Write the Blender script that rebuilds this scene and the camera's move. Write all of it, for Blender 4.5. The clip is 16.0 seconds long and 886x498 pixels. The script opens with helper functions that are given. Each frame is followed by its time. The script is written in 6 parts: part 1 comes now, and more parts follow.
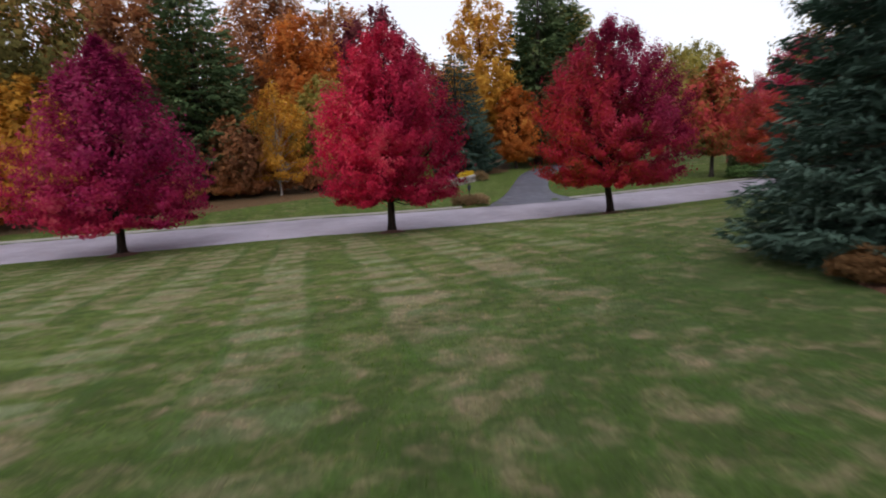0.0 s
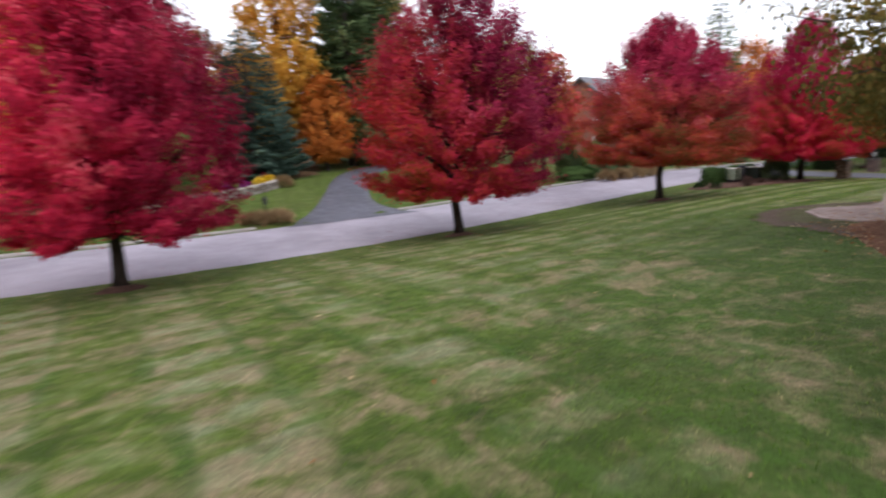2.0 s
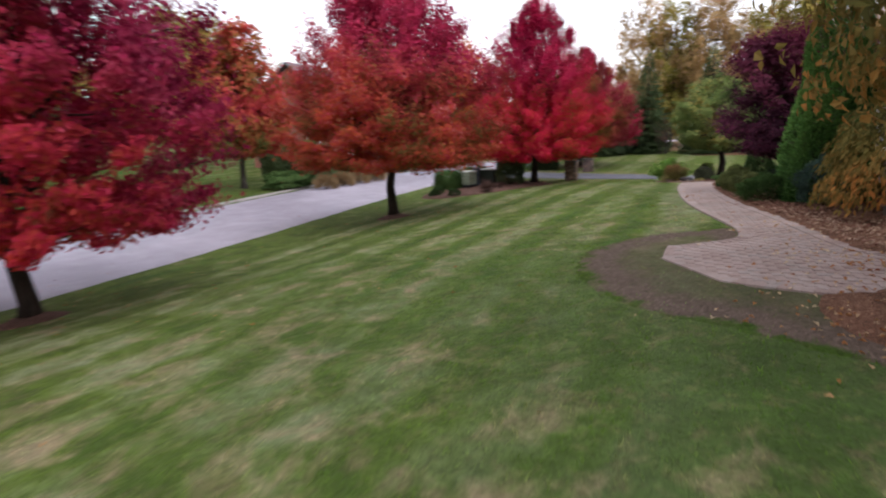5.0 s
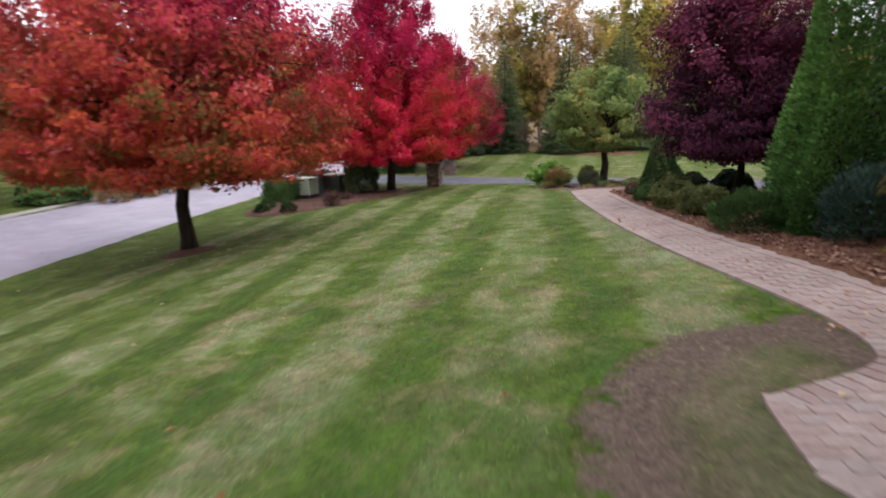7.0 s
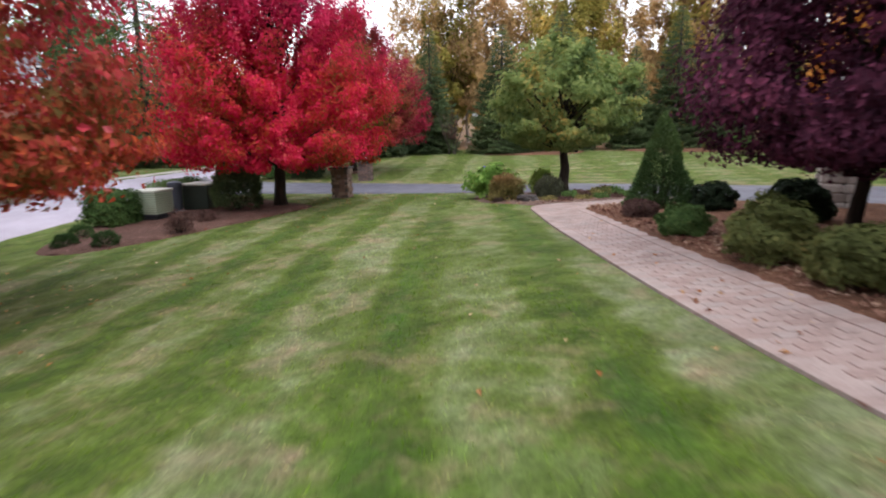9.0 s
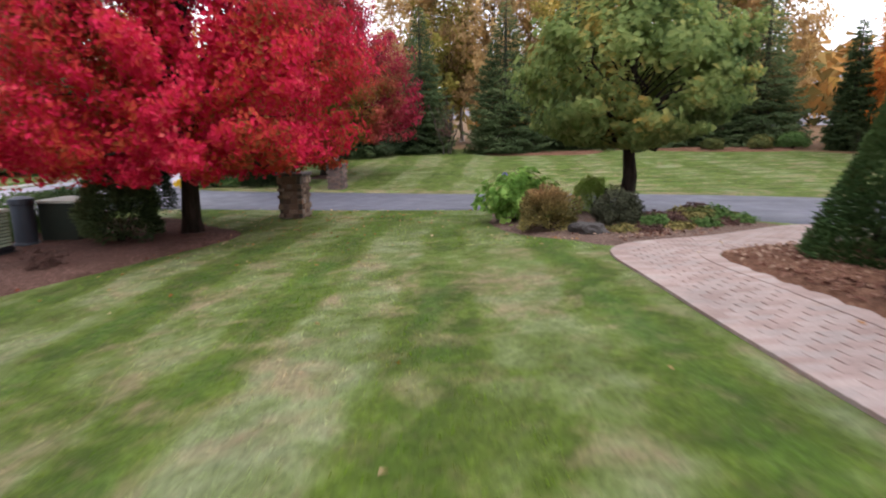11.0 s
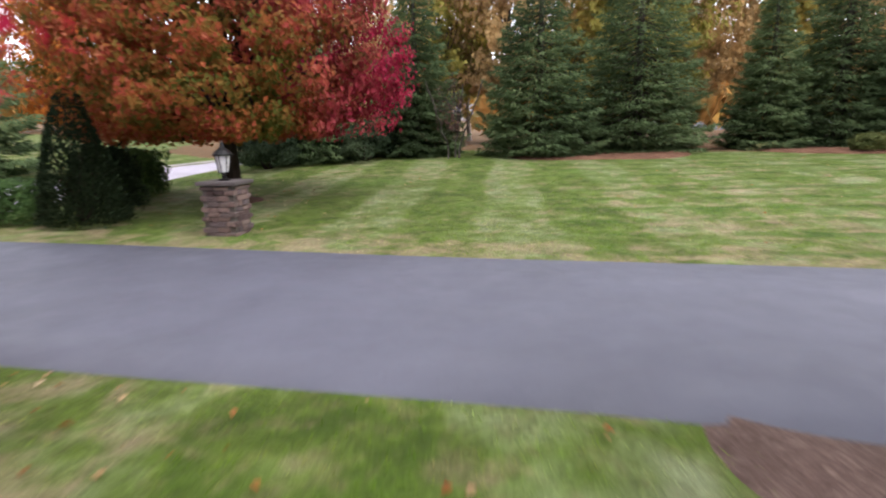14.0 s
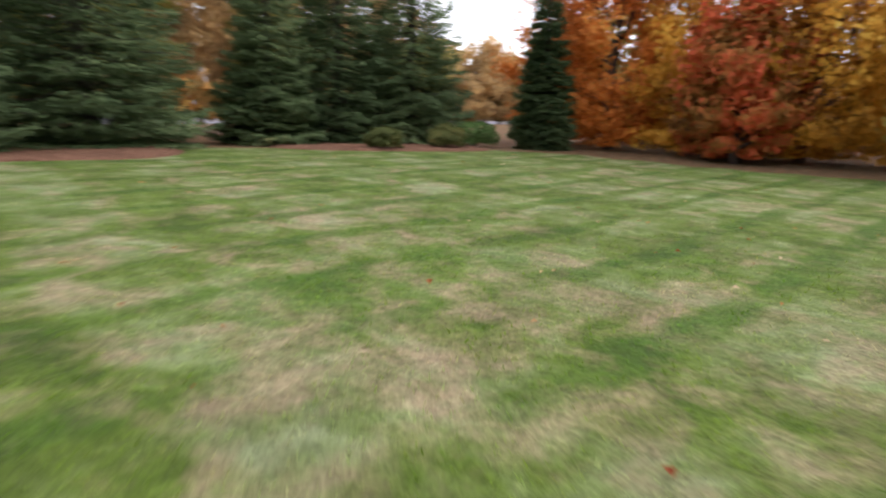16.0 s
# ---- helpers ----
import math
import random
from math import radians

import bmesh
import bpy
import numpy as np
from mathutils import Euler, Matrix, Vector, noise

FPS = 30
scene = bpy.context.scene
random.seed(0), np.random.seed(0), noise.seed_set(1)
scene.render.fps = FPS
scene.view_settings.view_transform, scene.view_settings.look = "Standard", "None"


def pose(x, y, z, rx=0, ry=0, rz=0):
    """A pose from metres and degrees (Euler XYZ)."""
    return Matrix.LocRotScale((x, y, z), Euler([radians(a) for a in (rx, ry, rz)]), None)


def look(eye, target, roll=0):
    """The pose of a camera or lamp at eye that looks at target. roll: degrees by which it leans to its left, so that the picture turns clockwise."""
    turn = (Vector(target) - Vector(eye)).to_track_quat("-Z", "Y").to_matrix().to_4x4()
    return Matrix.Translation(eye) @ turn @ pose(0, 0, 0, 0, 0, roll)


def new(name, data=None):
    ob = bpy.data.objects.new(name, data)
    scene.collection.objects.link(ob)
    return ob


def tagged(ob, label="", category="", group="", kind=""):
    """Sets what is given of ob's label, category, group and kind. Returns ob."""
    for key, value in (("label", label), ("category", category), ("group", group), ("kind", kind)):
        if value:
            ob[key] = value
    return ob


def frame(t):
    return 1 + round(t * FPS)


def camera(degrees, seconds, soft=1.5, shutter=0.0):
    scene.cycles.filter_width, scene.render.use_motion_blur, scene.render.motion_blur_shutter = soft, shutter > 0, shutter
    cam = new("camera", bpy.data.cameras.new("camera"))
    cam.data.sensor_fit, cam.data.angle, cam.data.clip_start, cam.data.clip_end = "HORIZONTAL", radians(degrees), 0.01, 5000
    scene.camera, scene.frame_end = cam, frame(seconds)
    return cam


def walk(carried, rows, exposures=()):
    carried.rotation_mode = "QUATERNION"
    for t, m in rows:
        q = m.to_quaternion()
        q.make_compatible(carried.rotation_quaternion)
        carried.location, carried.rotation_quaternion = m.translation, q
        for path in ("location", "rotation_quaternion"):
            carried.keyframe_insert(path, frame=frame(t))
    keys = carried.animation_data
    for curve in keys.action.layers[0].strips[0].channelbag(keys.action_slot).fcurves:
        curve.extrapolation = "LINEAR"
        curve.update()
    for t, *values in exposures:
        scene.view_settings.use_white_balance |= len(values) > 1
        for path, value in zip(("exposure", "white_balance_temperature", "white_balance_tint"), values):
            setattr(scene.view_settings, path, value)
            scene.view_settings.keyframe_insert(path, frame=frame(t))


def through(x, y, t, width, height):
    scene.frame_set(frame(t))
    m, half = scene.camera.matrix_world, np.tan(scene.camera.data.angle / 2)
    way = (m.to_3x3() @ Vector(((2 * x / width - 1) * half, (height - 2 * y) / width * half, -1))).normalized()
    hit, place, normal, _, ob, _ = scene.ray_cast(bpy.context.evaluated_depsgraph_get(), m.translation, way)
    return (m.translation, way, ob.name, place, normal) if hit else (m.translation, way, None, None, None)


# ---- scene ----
cam = camera(75.8, 16.0, soft=2.0, shutter=0.6)
METRES, EYE, TILT, LEAN, TURN = 48.7, 1.9, 0.0, 0.0, 0.0
ROWS = [
    (0.0, 0.0, 0.0, 0.0, -0.37, -9.8, 2.12),
    (0.5, -0.0004, 0.0414, 0.0002, -0.37, -9.78, 2.09),
    (1.0, 0.0002, 0.0847, 0.0005, -1.78, -9.82, 2.02),
    (1.5, 0.0066, 0.1261, 0.0003, -9.98, -10.13, 1.9),
    (2.0, 0.0201, 0.1601, 0.0, -19.06, -10.54, 1.77),
    (2.5, 0.0379, 0.1866, -0.0008, -27.62, -10.82, 1.59),
    (3.0, 0.0548, 0.2102, -0.0017, -30.01, -10.87, 1.59),
    (3.5, 0.0703, 0.2329, -0.0025, -30.0, -10.81, 1.6),
    (4.0, 0.0855, 0.2546, -0.003, -32.16, -10.87, 1.53),
    (4.5, 0.1023, 0.2749, -0.0037, -38.59, -11.01, 1.47),
    (5.0, 0.1211, 0.2933, -0.0042, -46.08, -11.2, 1.32),
    (7.5, 0.2303, 0.3718, -0.0063, -63.81, -11.68, 0.81),
    (8.0, 0.2556, 0.3831, -0.0072, -67.4, -11.74, 0.7),
    (8.5, 0.2817, 0.3933, -0.0081, -69.74, -11.79, 0.73),
    (9.0, 0.3076, 0.4044, -0.0092, -68.39, -11.77, 0.81),
    (11.5, 0.4381, 0.4608, -0.0147, -69.57, -11.77, 0.74),
    (12.0, 0.4665, 0.4721, -0.0158, -69.55, -11.75, 0.76),
    (12.5, 0.4966, 0.4837, -0.0171, -69.49, -11.69, 0.82),
    (13.0, 0.5288, 0.4963, -0.0182, -69.48, -11.67, 0.79),
    (13.5, 0.5623, 0.5094, -0.0192, -69.45, -11.65, 0.69),
    (14.0, 0.5964, 0.5227, -0.0207, -69.46, -11.58, 0.75),
    (14.5, 0.6311, 0.5338, -0.0219, -73.76, -11.66, 0.46),
    (15.0, 0.6679, 0.5359, -0.0231, -89.19, -11.92, -0.1),
    (15.5, 0.702, 0.5305, -0.024, -104.62, -11.9, -0.69),
    (16.0, 0.7318, 0.5285, -0.0256, -119.4, -11.7, -1.29),
]
walk(cam, [(t, pose(0, 0, EYE, TILT, LEAN, TURN) @ pose(METRES * x, METRES * y, METRES * z, 90 + pitch, roll, yaw)) for t, x, y, z, yaw, pitch, roll in ROWS],
     exposures=[(0.0, -0.12), (0.5, 0.14), (1.0, 0.32), (2.0, 0.42), (4.0, 0.4), (5.5, 0.55), (7.5, 0.8), (9.0, 0.9), (12.0, 0.97), (12.8, 1.12), (13.5, 1.3), (14.3, 1.1), (15.0, 0.95), (16.0, 0.95)])

# ---- light: a bright, closed, white autumn sky ----
world = bpy.data.worlds.new("overcast_sky")
scene.world = world
world.use_nodes = True
wt = world.node_tree
wt.nodes.clear()
sky = wt.nodes.new("ShaderNodeTexSky")
sky.sky_type, sky.sun_disc = "NISHITA", False
sky.sun_elevation, sky.sun_rotation = radians(38), radians(200)
blue, white, both, wout = (wt.nodes.new(k) for k in ("ShaderNodeBackground", "ShaderNodeBackground", "ShaderNodeAddShader", "ShaderNodeOutputWorld"))
wt.links.new(sky.outputs[0], blue.inputs[0])
blue.inputs[1].default_value = 0.05
white.inputs[0].default_value, white.inputs[1].default_value = (1.0, 0.955, 1.0, 1), 0.92
wt.links.new(blue.outputs[0], both.inputs[0])
wt.links.new(white.outputs[0], both.inputs[1])
wt.links.new(both.outputs[0], wout.inputs[0])
sun = new("sun", bpy.data.lights.new("sun", "SUN"))
sun.data.energy, sun.data.angle, sun.data.color = 0.7, radians(35), (1.0, 0.96, 0.9)
sun.matrix_world = look((0, 0, 30), (6, 16, 0))

# ---- the lie of the land: along = s, across = v, measured from the street trees' line ----
MOUNDS = [0.37, 0.38, 0.36, -0.06, -0.37, -0.05, -0.09, -0.01, 0.06, -0.13, -0.08, 0.47, -0.21, -0.06, -0.15, -0.14,
          -0.3, 0.0, 0.14, 0.64, 0.43, -0.45, 0.24, -0.18, -0.01, 0.12, -0.49, -0.74, 0.03, -0.29, 0.09, -0.17,
          0.02, 0.0, -0.11, 0.14, 0.05, 0.1, 0.22, 0.07]
UX, UY = 0.9746, 0.2240


def smooth(a, b, x):
    u = np.clip((np.asarray(x, float) - a) / (b - a), 0, 1)
    return u * u * (3 - 2 * u)


def along(x, y):
    return UX * x + UY * y, -UY * x + UX * y


def place(s, v):
    return UX * s - UY * v, UY * s + UX * v


def road_mid(s):
    return 27.4 + 5.4 * smooth(4, 44, s) - 0.05 * np.maximum(0, -np.asarray(s, float))


HALF_ROAD = 3.15


def road_z(s):
    return -1.36 + 0.0008 * s + 0.6 * smooth(2, 46, s) + 0.5 * smooth(50, 120, s) - 0.016 * np.maximum(0, -s)


def lawn_z(x, y):
    x, y = np.clip(x, -32, 72), np.clip(y, -12, 52)
    z = -0.54 + 0.51 * x / 20 - 0.44 * y / 20
    for i, h in enumerate(MOUNDS):
        z = z + h * np.exp(-((x + 20 - 11.5 * (i % 8)) ** 2 + (y - 10 * (i // 8)) ** 2) / 144.5)
    return z


def ground(x, y):
    x, y = np.asarray(x, float), np.asarray(y, float)
    s, v = along(x, y)
    mid, zr = road_mid(s), road_z(s)
    near = smooth(mid - HALF_ROAD - 2.2, mid - HALF_ROAD, v)
    beyond = np.maximum(0, v - mid - HALF_ROAD)
    z = lawn_z(x, y) * (1 - near) + near * (zr + 0.01)
    out = smooth(0, 0.25, beyond) * 0.1 + 0.045 * np.maximum(0, beyond - 0.6) * (1 - 0.25 * smooth(20, 60, beyond))
    return np.where(v > mid, zr + out, z)

# ---- materials ----
class Nodes:
    """A material with its nodes wired by short calls."""

    def __init__(self, name):
        self.m = bpy.data.materials.new(name)
        self.m.use_nodes = True
        self.t = self.m.node_tree
        self.t.nodes.clear()
        self.pos = None

    def add(self, kind, **sets):
        n = self.t.nodes.new("ShaderNode" + kind)
        for k, v in sets.items():
            if k == "operation":
                n.operation = v
            elif k == "data_type":
                n.data_type = v
            elif k == "blend_type":
                n.blend_type = v
        return n

    def put(self, n, key, v):
        s = n.inputs[key]
        if isinstance(v, bpy.types.NodeSocket):
            self.t.links.new(v, s)
        elif isinstance(v, (tuple, list)) and len(v) == 3 and s.type == "RGBA":
            s.default_value = (*v, 1)
        else:
            s.default_value = v

    def coords(self, space="Object"):
        return self.add("TexCoord").outputs[space]

    def world(self):
        if self.pos is None:
            self.pos = self.add("NewGeometry").outputs["Position"]
        return self.pos

    def noise(self, scale, detail=3.0, rough=0.55, at=None, out="Fac", stretch=None, distort=0.0):
        v = at if at is not None else self.world()
        if stretch:
            mp = self.add("Mapping")
            self.put(mp, "Vector", v)
            self.put(mp, "Scale", stretch)
            v = mp.outputs[0]
        n = self.add("TexNoise")
        self.put(n, "Vector", v)
        for k, x in (("Scale", scale), ("Detail", detail), ("Roughness", rough), ("Distortion", distort)):
            self.put(n, k, x)
        return n.outputs[out]

    def ramp(self, fac, stops):
        n = self.add("ValToRGB")
        e = n.color_ramp.elements
        while len(e) < len(stops):
            e.new(0.5)
        for i, (p, c) in enumerate(stops):
            e[i].position, e[i].color = p, (*(c if isinstance(c, tuple) else (c, c, c)), 1)
        self.put(n, 0, fac)
        return n.outputs[0]

    def mix(self, fac, a, b, how="MIX"):
        n = self.add("Mix", data_type="RGBA", blend_type=how)
        self.put(n, 0, fac)
        self.put(n, 6, a)
        self.put(n, 7, b)
        return n.outputs[2]

    def math(self, how, a, b=0.0, c=None):
        n = self.add("Math", operation=how)
        self.put(n, 0, a)
        self.put(n, 1, b)
        if c is not None:
            self.put(n, 2, c)
        return n.outputs[0]

    def attribute(self, name):
        n = self.add("Attribute")
        n.attribute_name = name
        return n.outputs["Fac"]

    def island(self):
        return self.add("NewGeometry").outputs["Random Per Island"]

    def each(self):
        return self.add("ObjectInfo").outputs["Random"]

    def bump(self, height, strength=0.4, distance=0.02):
        n = self.add("Bump")
        for k, x in (("Height", height), ("Strength", strength), ("Distance", distance)):
            self.put(n, k, x)
        return n.outputs[0]

    def done(self, colour, rough=0.8, metal=0.0, normal=None, spec=0.3, through=0.0, emit=None, sheen=None):
        p = self.add("BsdfPrincipled")
        self.put(p, "Base Color", colour)
        self.put(p, "Roughness", rough)
        self.put(p, "Metallic", metal)
        self.put(p, "Specular IOR Level", spec)
        if normal is not None:
            self.put(p, "Normal", normal)
        if sheen:
            self.put(p, "Sheen Weight", sheen[0])
            self.put(p, "Sheen Roughness", 0.55)
            self.put(p, "Sheen Tint", sheen[1])
        if emit:
            self.put(p, "Emission Color", emit[0])
            self.put(p, "Emission Strength", emit[1])
        o, last = self.add("OutputMaterial"), p.outputs[0]
        if through:
            tr, mx = self.add("BsdfTranslucent"), self.add("MixShader")
            self.put(tr, 0, colour)
            self.put(mx, 0, through)
            self.t.links.new(last, mx.inputs[1])
            self.t.links.new(tr.outputs[0], mx.inputs[2])
            last = mx.outputs[0]
        self.t.links.new(last, o.inputs[0])
        return self.m


def leaf_material(name, stops, patch=0.35, fine=0.4, through=0.3, rough=0.65, second=None, gain=1.7, top=None, swing=1.6):
    """Leaves: a random tone for each leaf, drifting from bough to bough; second tints whole boughs."""
    n = Nodes(name)
    stops = [(p, tuple(min(0.8, x * gain) for x in c)) for p, c in stops]
    drift = n.noise(patch, 2.0)
    f = n.math("ADD", n.math("MULTIPLY", n.island(), fine), n.math("MULTIPLY", n.math("SUBTRACT", drift, 0.5), swing))
    c = n.ramp(n.math("ADD", f, 0.5 - fine / 2), stops)
    if second:
        c = n.mix(n.ramp(n.noise(patch * 0.8, 1.0, at=n.coords()), [(0.5, 0.0), (0.62, 1.0)]), c, second)
    if top:
        # one side of the crown turns another hue: colour, where it starts and is full, and the direction
        dot = n.add("VectorMath", operation="DOT_PRODUCT")
        n.put(dot, 0, n.coords()), n.put(dot, 1, top[3])
        up = n.math("ADD", dot.outputs["Value"], n.math("MULTIPLY", n.math("SUBTRACT", n.noise(0.55, 3.0), 0.5), 6.0))
        up = n.math("DIVIDE", n.math("SUBTRACT", up, top[1]), top[2] - top[1])
        k = top[0]
        hue = n.ramp(n.math("ADD", f, 0.5 - fine / 2), [(0.05, tuple(x * 0.5 for x in k)), (0.5, k), (1.0, tuple(min(0.8, x * 1.25 + 0.05) for x in k))])
        c = n.mix(n.ramp(up, [(0.0, 0.0), (1.0, 0.9)]), c, hue)
    return n.done(c, rough, spec=0.07, through=through)


def plain(name, colour, vary=0.15, scale=6.0, rough=0.7, metal=0.0, bump=0.15, spec=0.3, big=0.6):
    n = Nodes(name)
    a, b = n.noise(scale), n.noise(big, 2.0)
    k = n.math("ADD", n.math("MULTIPLY", a, vary * 2), n.math("MULTIPLY", b, vary * 1.4))
    k = n.math("ADD", k, 1.0 - vary * 1.7)
    c = n.mix(1.0, colour, n.ramp(n.math("MULTIPLY", k, 0.5), [(0, 0.0), (1, 2.0)]), "MULTIPLY")
    return n.done(c, rough, metal, n.bump(a, bump) if bump else None, spec)


# lawn: mown in two crossing directions, with straw patches in the lighter passes
def lawn_colour(n):
    sep = n.add("SeparateXYZ")
    vm = n.add("VectorMath", operation="MULTIPLY_ADD")
    n.put(vm, 0, n.noise(0.25, 2.0, out="Color")), n.put(vm, 1, (0.8, 0.8, 0.0)), n.put(vm, 2, n.world())
    vn = n.add("VectorMath", operation="MULTIPLY_ADD")
    n.put(vn, 0, n.noise(2.2, 4.0, 0.65, out="Color")), n.put(vn, 1, (0.34, 0.34, 0.0)), n.put(vn, 2, vm.outputs[0])
    n.put(sep, 0, vn.outputs[0])
    # the noise adds about half its span, taken off again here
    x, y = n.math("SUBTRACT", sep.outputs[0], 0.57), n.math("SUBTRACT", sep.outputs[1], 0.57)
    s = n.math("ADD", n.math("MULTIPLY", x, UX), n.math("MULTIPLY", y, UY))
    v = n.math("ADD", n.math("MULTIPLY", x, -UY), n.math("MULTIPLY", y, UX))
    # the long passes swing with the garden path and straighten again beyond the drive
    swing = n.math("MULTIPLY", n.math("MINIMUM", n.math("MAXIMUM", n.math("SUBTRACT", s, 12.0), 0.0), 19.0), 0.125)
    swing = n.math("MULTIPLY_ADD", n.math("MAXIMUM", n.math("SUBTRACT", s, 33.0), 0.0), 0.035, swing)
    w = n.math("SUBTRACT", v, swing)

    def band(c, period, light, lo, hi):
        """1 on the pass whose middle lies at light, 0 between."""
        k = n.math("COSINE", n.math("MULTIPLY", n.math("SUBTRACT", c, light), 6.2832 / period))
        return n.ramp(n.math("MULTIPLY_ADD", k, 0.5, 0.5), [(lo, 0.0), (hi, 1.0)])

    def over(c, a, b, fa=0.0, fb=1.0):
        m = n.add("MapRange")
        for k, val in zip(("Value", "From Min", "From Max", "To Min", "To Max"), (c, a, b, fa, fb)):
            n.put(m, k, val)
        return m.outputs[0]
    garden, east = band(w, 1.42, 16.15, 0.22, 0.58), band(w, 2.4, 15.6, 0.38, 0.62)
    broad = band(w, 2.84, 16.3, 0.2, 0.8)
    garden = n.math("MULTIPLY_ADD", broad, 0.2, n.math("MULTIPLY", garden, 0.68))
    across, rows = band(s, 2.15, -0.7, 0.4, 0.6), band(v, 1.04, 0.194, 0.25, 0.5)
    check = n.math("MULTIPLY", n.math("MULTIPLY_ADD", rows, 0.5, 0.5), n.math("MULTIPLY_ADD", across, 0.72, 0.28))
    check = n.math("MULTIPLY_ADD", rows, 0.12, n.math("MULTIPLY", check, 0.9))
    mid = n.math("MULTIPLY_ADD", band(w, 1.06, 15.2, 0.15, 0.5), 0.5, n.math("MULTIPLY", band(s, 2.3, 5.2, 0.08, 0.3), 0.42))
    east_cross = band(s, 1.12, 41.35, 0.03, 0.25)
    cross_here = n.math("MULTIPLY", over(v, 19.0, 14.5), 0.75)
    east = n.math("MULTIPLY_ADD", east, 0.62, 0.14)
    east = n.mix(cross_here, east, n.math("MULTIPLY_ADD", east, 0.3, n.math("MULTIPLY", east_cross, 0.5)))
    tone = n.mix(over(s, 6.0, 9.5), check, mid)
    tone = n.mix(over(s, 13.5, 17.0), tone, garden)
    tone = n.mix(over(s, 33.0, 36.0), tone, east)
    # passes fade out here and there, and the strip along the street is cut without a pattern
    fade = n.ramp(n.noise(0.36, 3.0, 0.6, distort=0.5), [(0.46, 0.0), (0.66, 0.65)])
    tone = n.mix(fade, tone, (0.42, 0.42, 0.42))
    verge = n.math("SUBTRACT", v, n.math("MULTIPLY", over(s, 8.0, 40.0), 5.4))
    verge = n.math("MULTIPLY", over(verge, 21.0, 22.2), over(s, 33.0, 30.0))
    tone = n.mix(n.math("MULTIPLY", verge, 0.9), tone, (0.2, 0.2, 0.2))
    tone = n.math("MULTIPLY_ADD", tone, 0.7, 0.09)
    tone = n.math("MULTIPLY_ADD", n.math("SUBTRACT", n.noise(3.2, 6.0, 0.74), 0.5), 0.8, tone)
    blotch = n.ramp(n.noise(1.55, 3.0, 0.55, distort=0.8), [(0.34, 0.0), (0.66, 1.0)])
    tone = n.math("MULTIPLY_ADD", n.math("SUBTRACT", blotch, 0.5), 0.42, tone)
    tone = n.math("MULTIPLY_ADD", n.math("SUBTRACT", n.noise(0.8, 3.0, 0.6), 0.5), 0.45, tone)
    green = n.ramp(tone, [(0.0, (0.036, 0.069, 0.004)), (0.36, (0.07, 0.109, 0.012)), (0.64, (0.12, 0.156, 0.052)), (0.95, (0.182, 0.21, 0.112))])
    lush = n.math("ADD", n.ramp(n.noise(0.33, 3.0), [(0.55, 0.0), (0.7, 0.5)]), n.attribute("lush"))
    green = n.mix(n.math("MINIMUM", lush, 0.85), green, (0.062, 0.13, 0.012))
    # shade on the house and spruce side, painted into the turf as darker green
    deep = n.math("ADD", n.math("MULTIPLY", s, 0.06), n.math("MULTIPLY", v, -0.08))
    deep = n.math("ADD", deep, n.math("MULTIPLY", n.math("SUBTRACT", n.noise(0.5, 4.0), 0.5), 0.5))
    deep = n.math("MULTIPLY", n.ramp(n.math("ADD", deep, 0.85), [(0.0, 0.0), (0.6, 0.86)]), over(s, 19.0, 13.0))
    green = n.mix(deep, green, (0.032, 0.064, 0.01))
    dry = n.math("MULTIPLY_ADD", tone, 0.14, n.math("MULTIPLY", n.noise(1.9, 4.0, 0.6, distort=0.6), 0.92))
    dry = n.math("MULTIPLY_ADD", n.math("SUBTRACT", n.noise(0.22, 2.0), 0.5), 0.3, dry)
    dry = n.math("SUBTRACT", dry, n.ramp(n.math("MULTIPLY", s, 0.02), [(0.06, 0.0), (0.3, 0.07), (0.66, 0.1), (0.76, 0.07)]))
    dry = n.math("SUBTRACT", dry, n.math("MULTIPLY", deep, 0.05))
    dry = n.math("MULTIPLY_ADD", verge, -0.05, dry)
    dry = n.math("ADD", dry, n.math("MULTIPLY", n.attribute("worn"), 0.12))
    col = n.mix(n.math("MULTIPLY", n.ramp(dry, [(0.47, 0.0), (0.66, 0.84)]), n.ramp(n.noise(9.0, 4.0, 0.75), [(0.32, 0.4), (0.6, 1.0)])), green, (0.245, 0.18, 0.115))
    # wheel tracks along the edges of the passes
    tracks = n.math("MULTIPLY", band(s, 1.075, -0.16, 0.86, 0.97), over(s, 10.0, 6.0))
    tracks = n.math("MAXIMUM", tracks, n.math("MULTIPLY", band(w, 1.42, 16.86, 0.88, 0.98), n.math("MULTIPLY", over(s, 12.0, 16.0), over(s, 35.0, 33.0))))
    lines = n.math("MULTIPLY", band(s, 1.12, 40.79, 0.8, 0.97), n.math("MULTIPLY", over(s, 36.0, 37.0), over(v, 19.0, 14.5)))
    tracks = n.math("MAXIMUM", tracks, lines)
    tracks = n.math("MULTIPLY", tracks, n.ramp(n.noise(0.6, 3.0), [(0.4, 0.15), (0.6, 0.7)]))
    col = n.mix(tracks, col, (0.036, 0.085, 0.009))
    thatch = n.ramp(n.noise(5.0, 4.0, 0.7), [(0.52, 0.0), (0.72, 0.5)])
    return n.mix(thatch, col, (0.15, 0.122, 0.062))


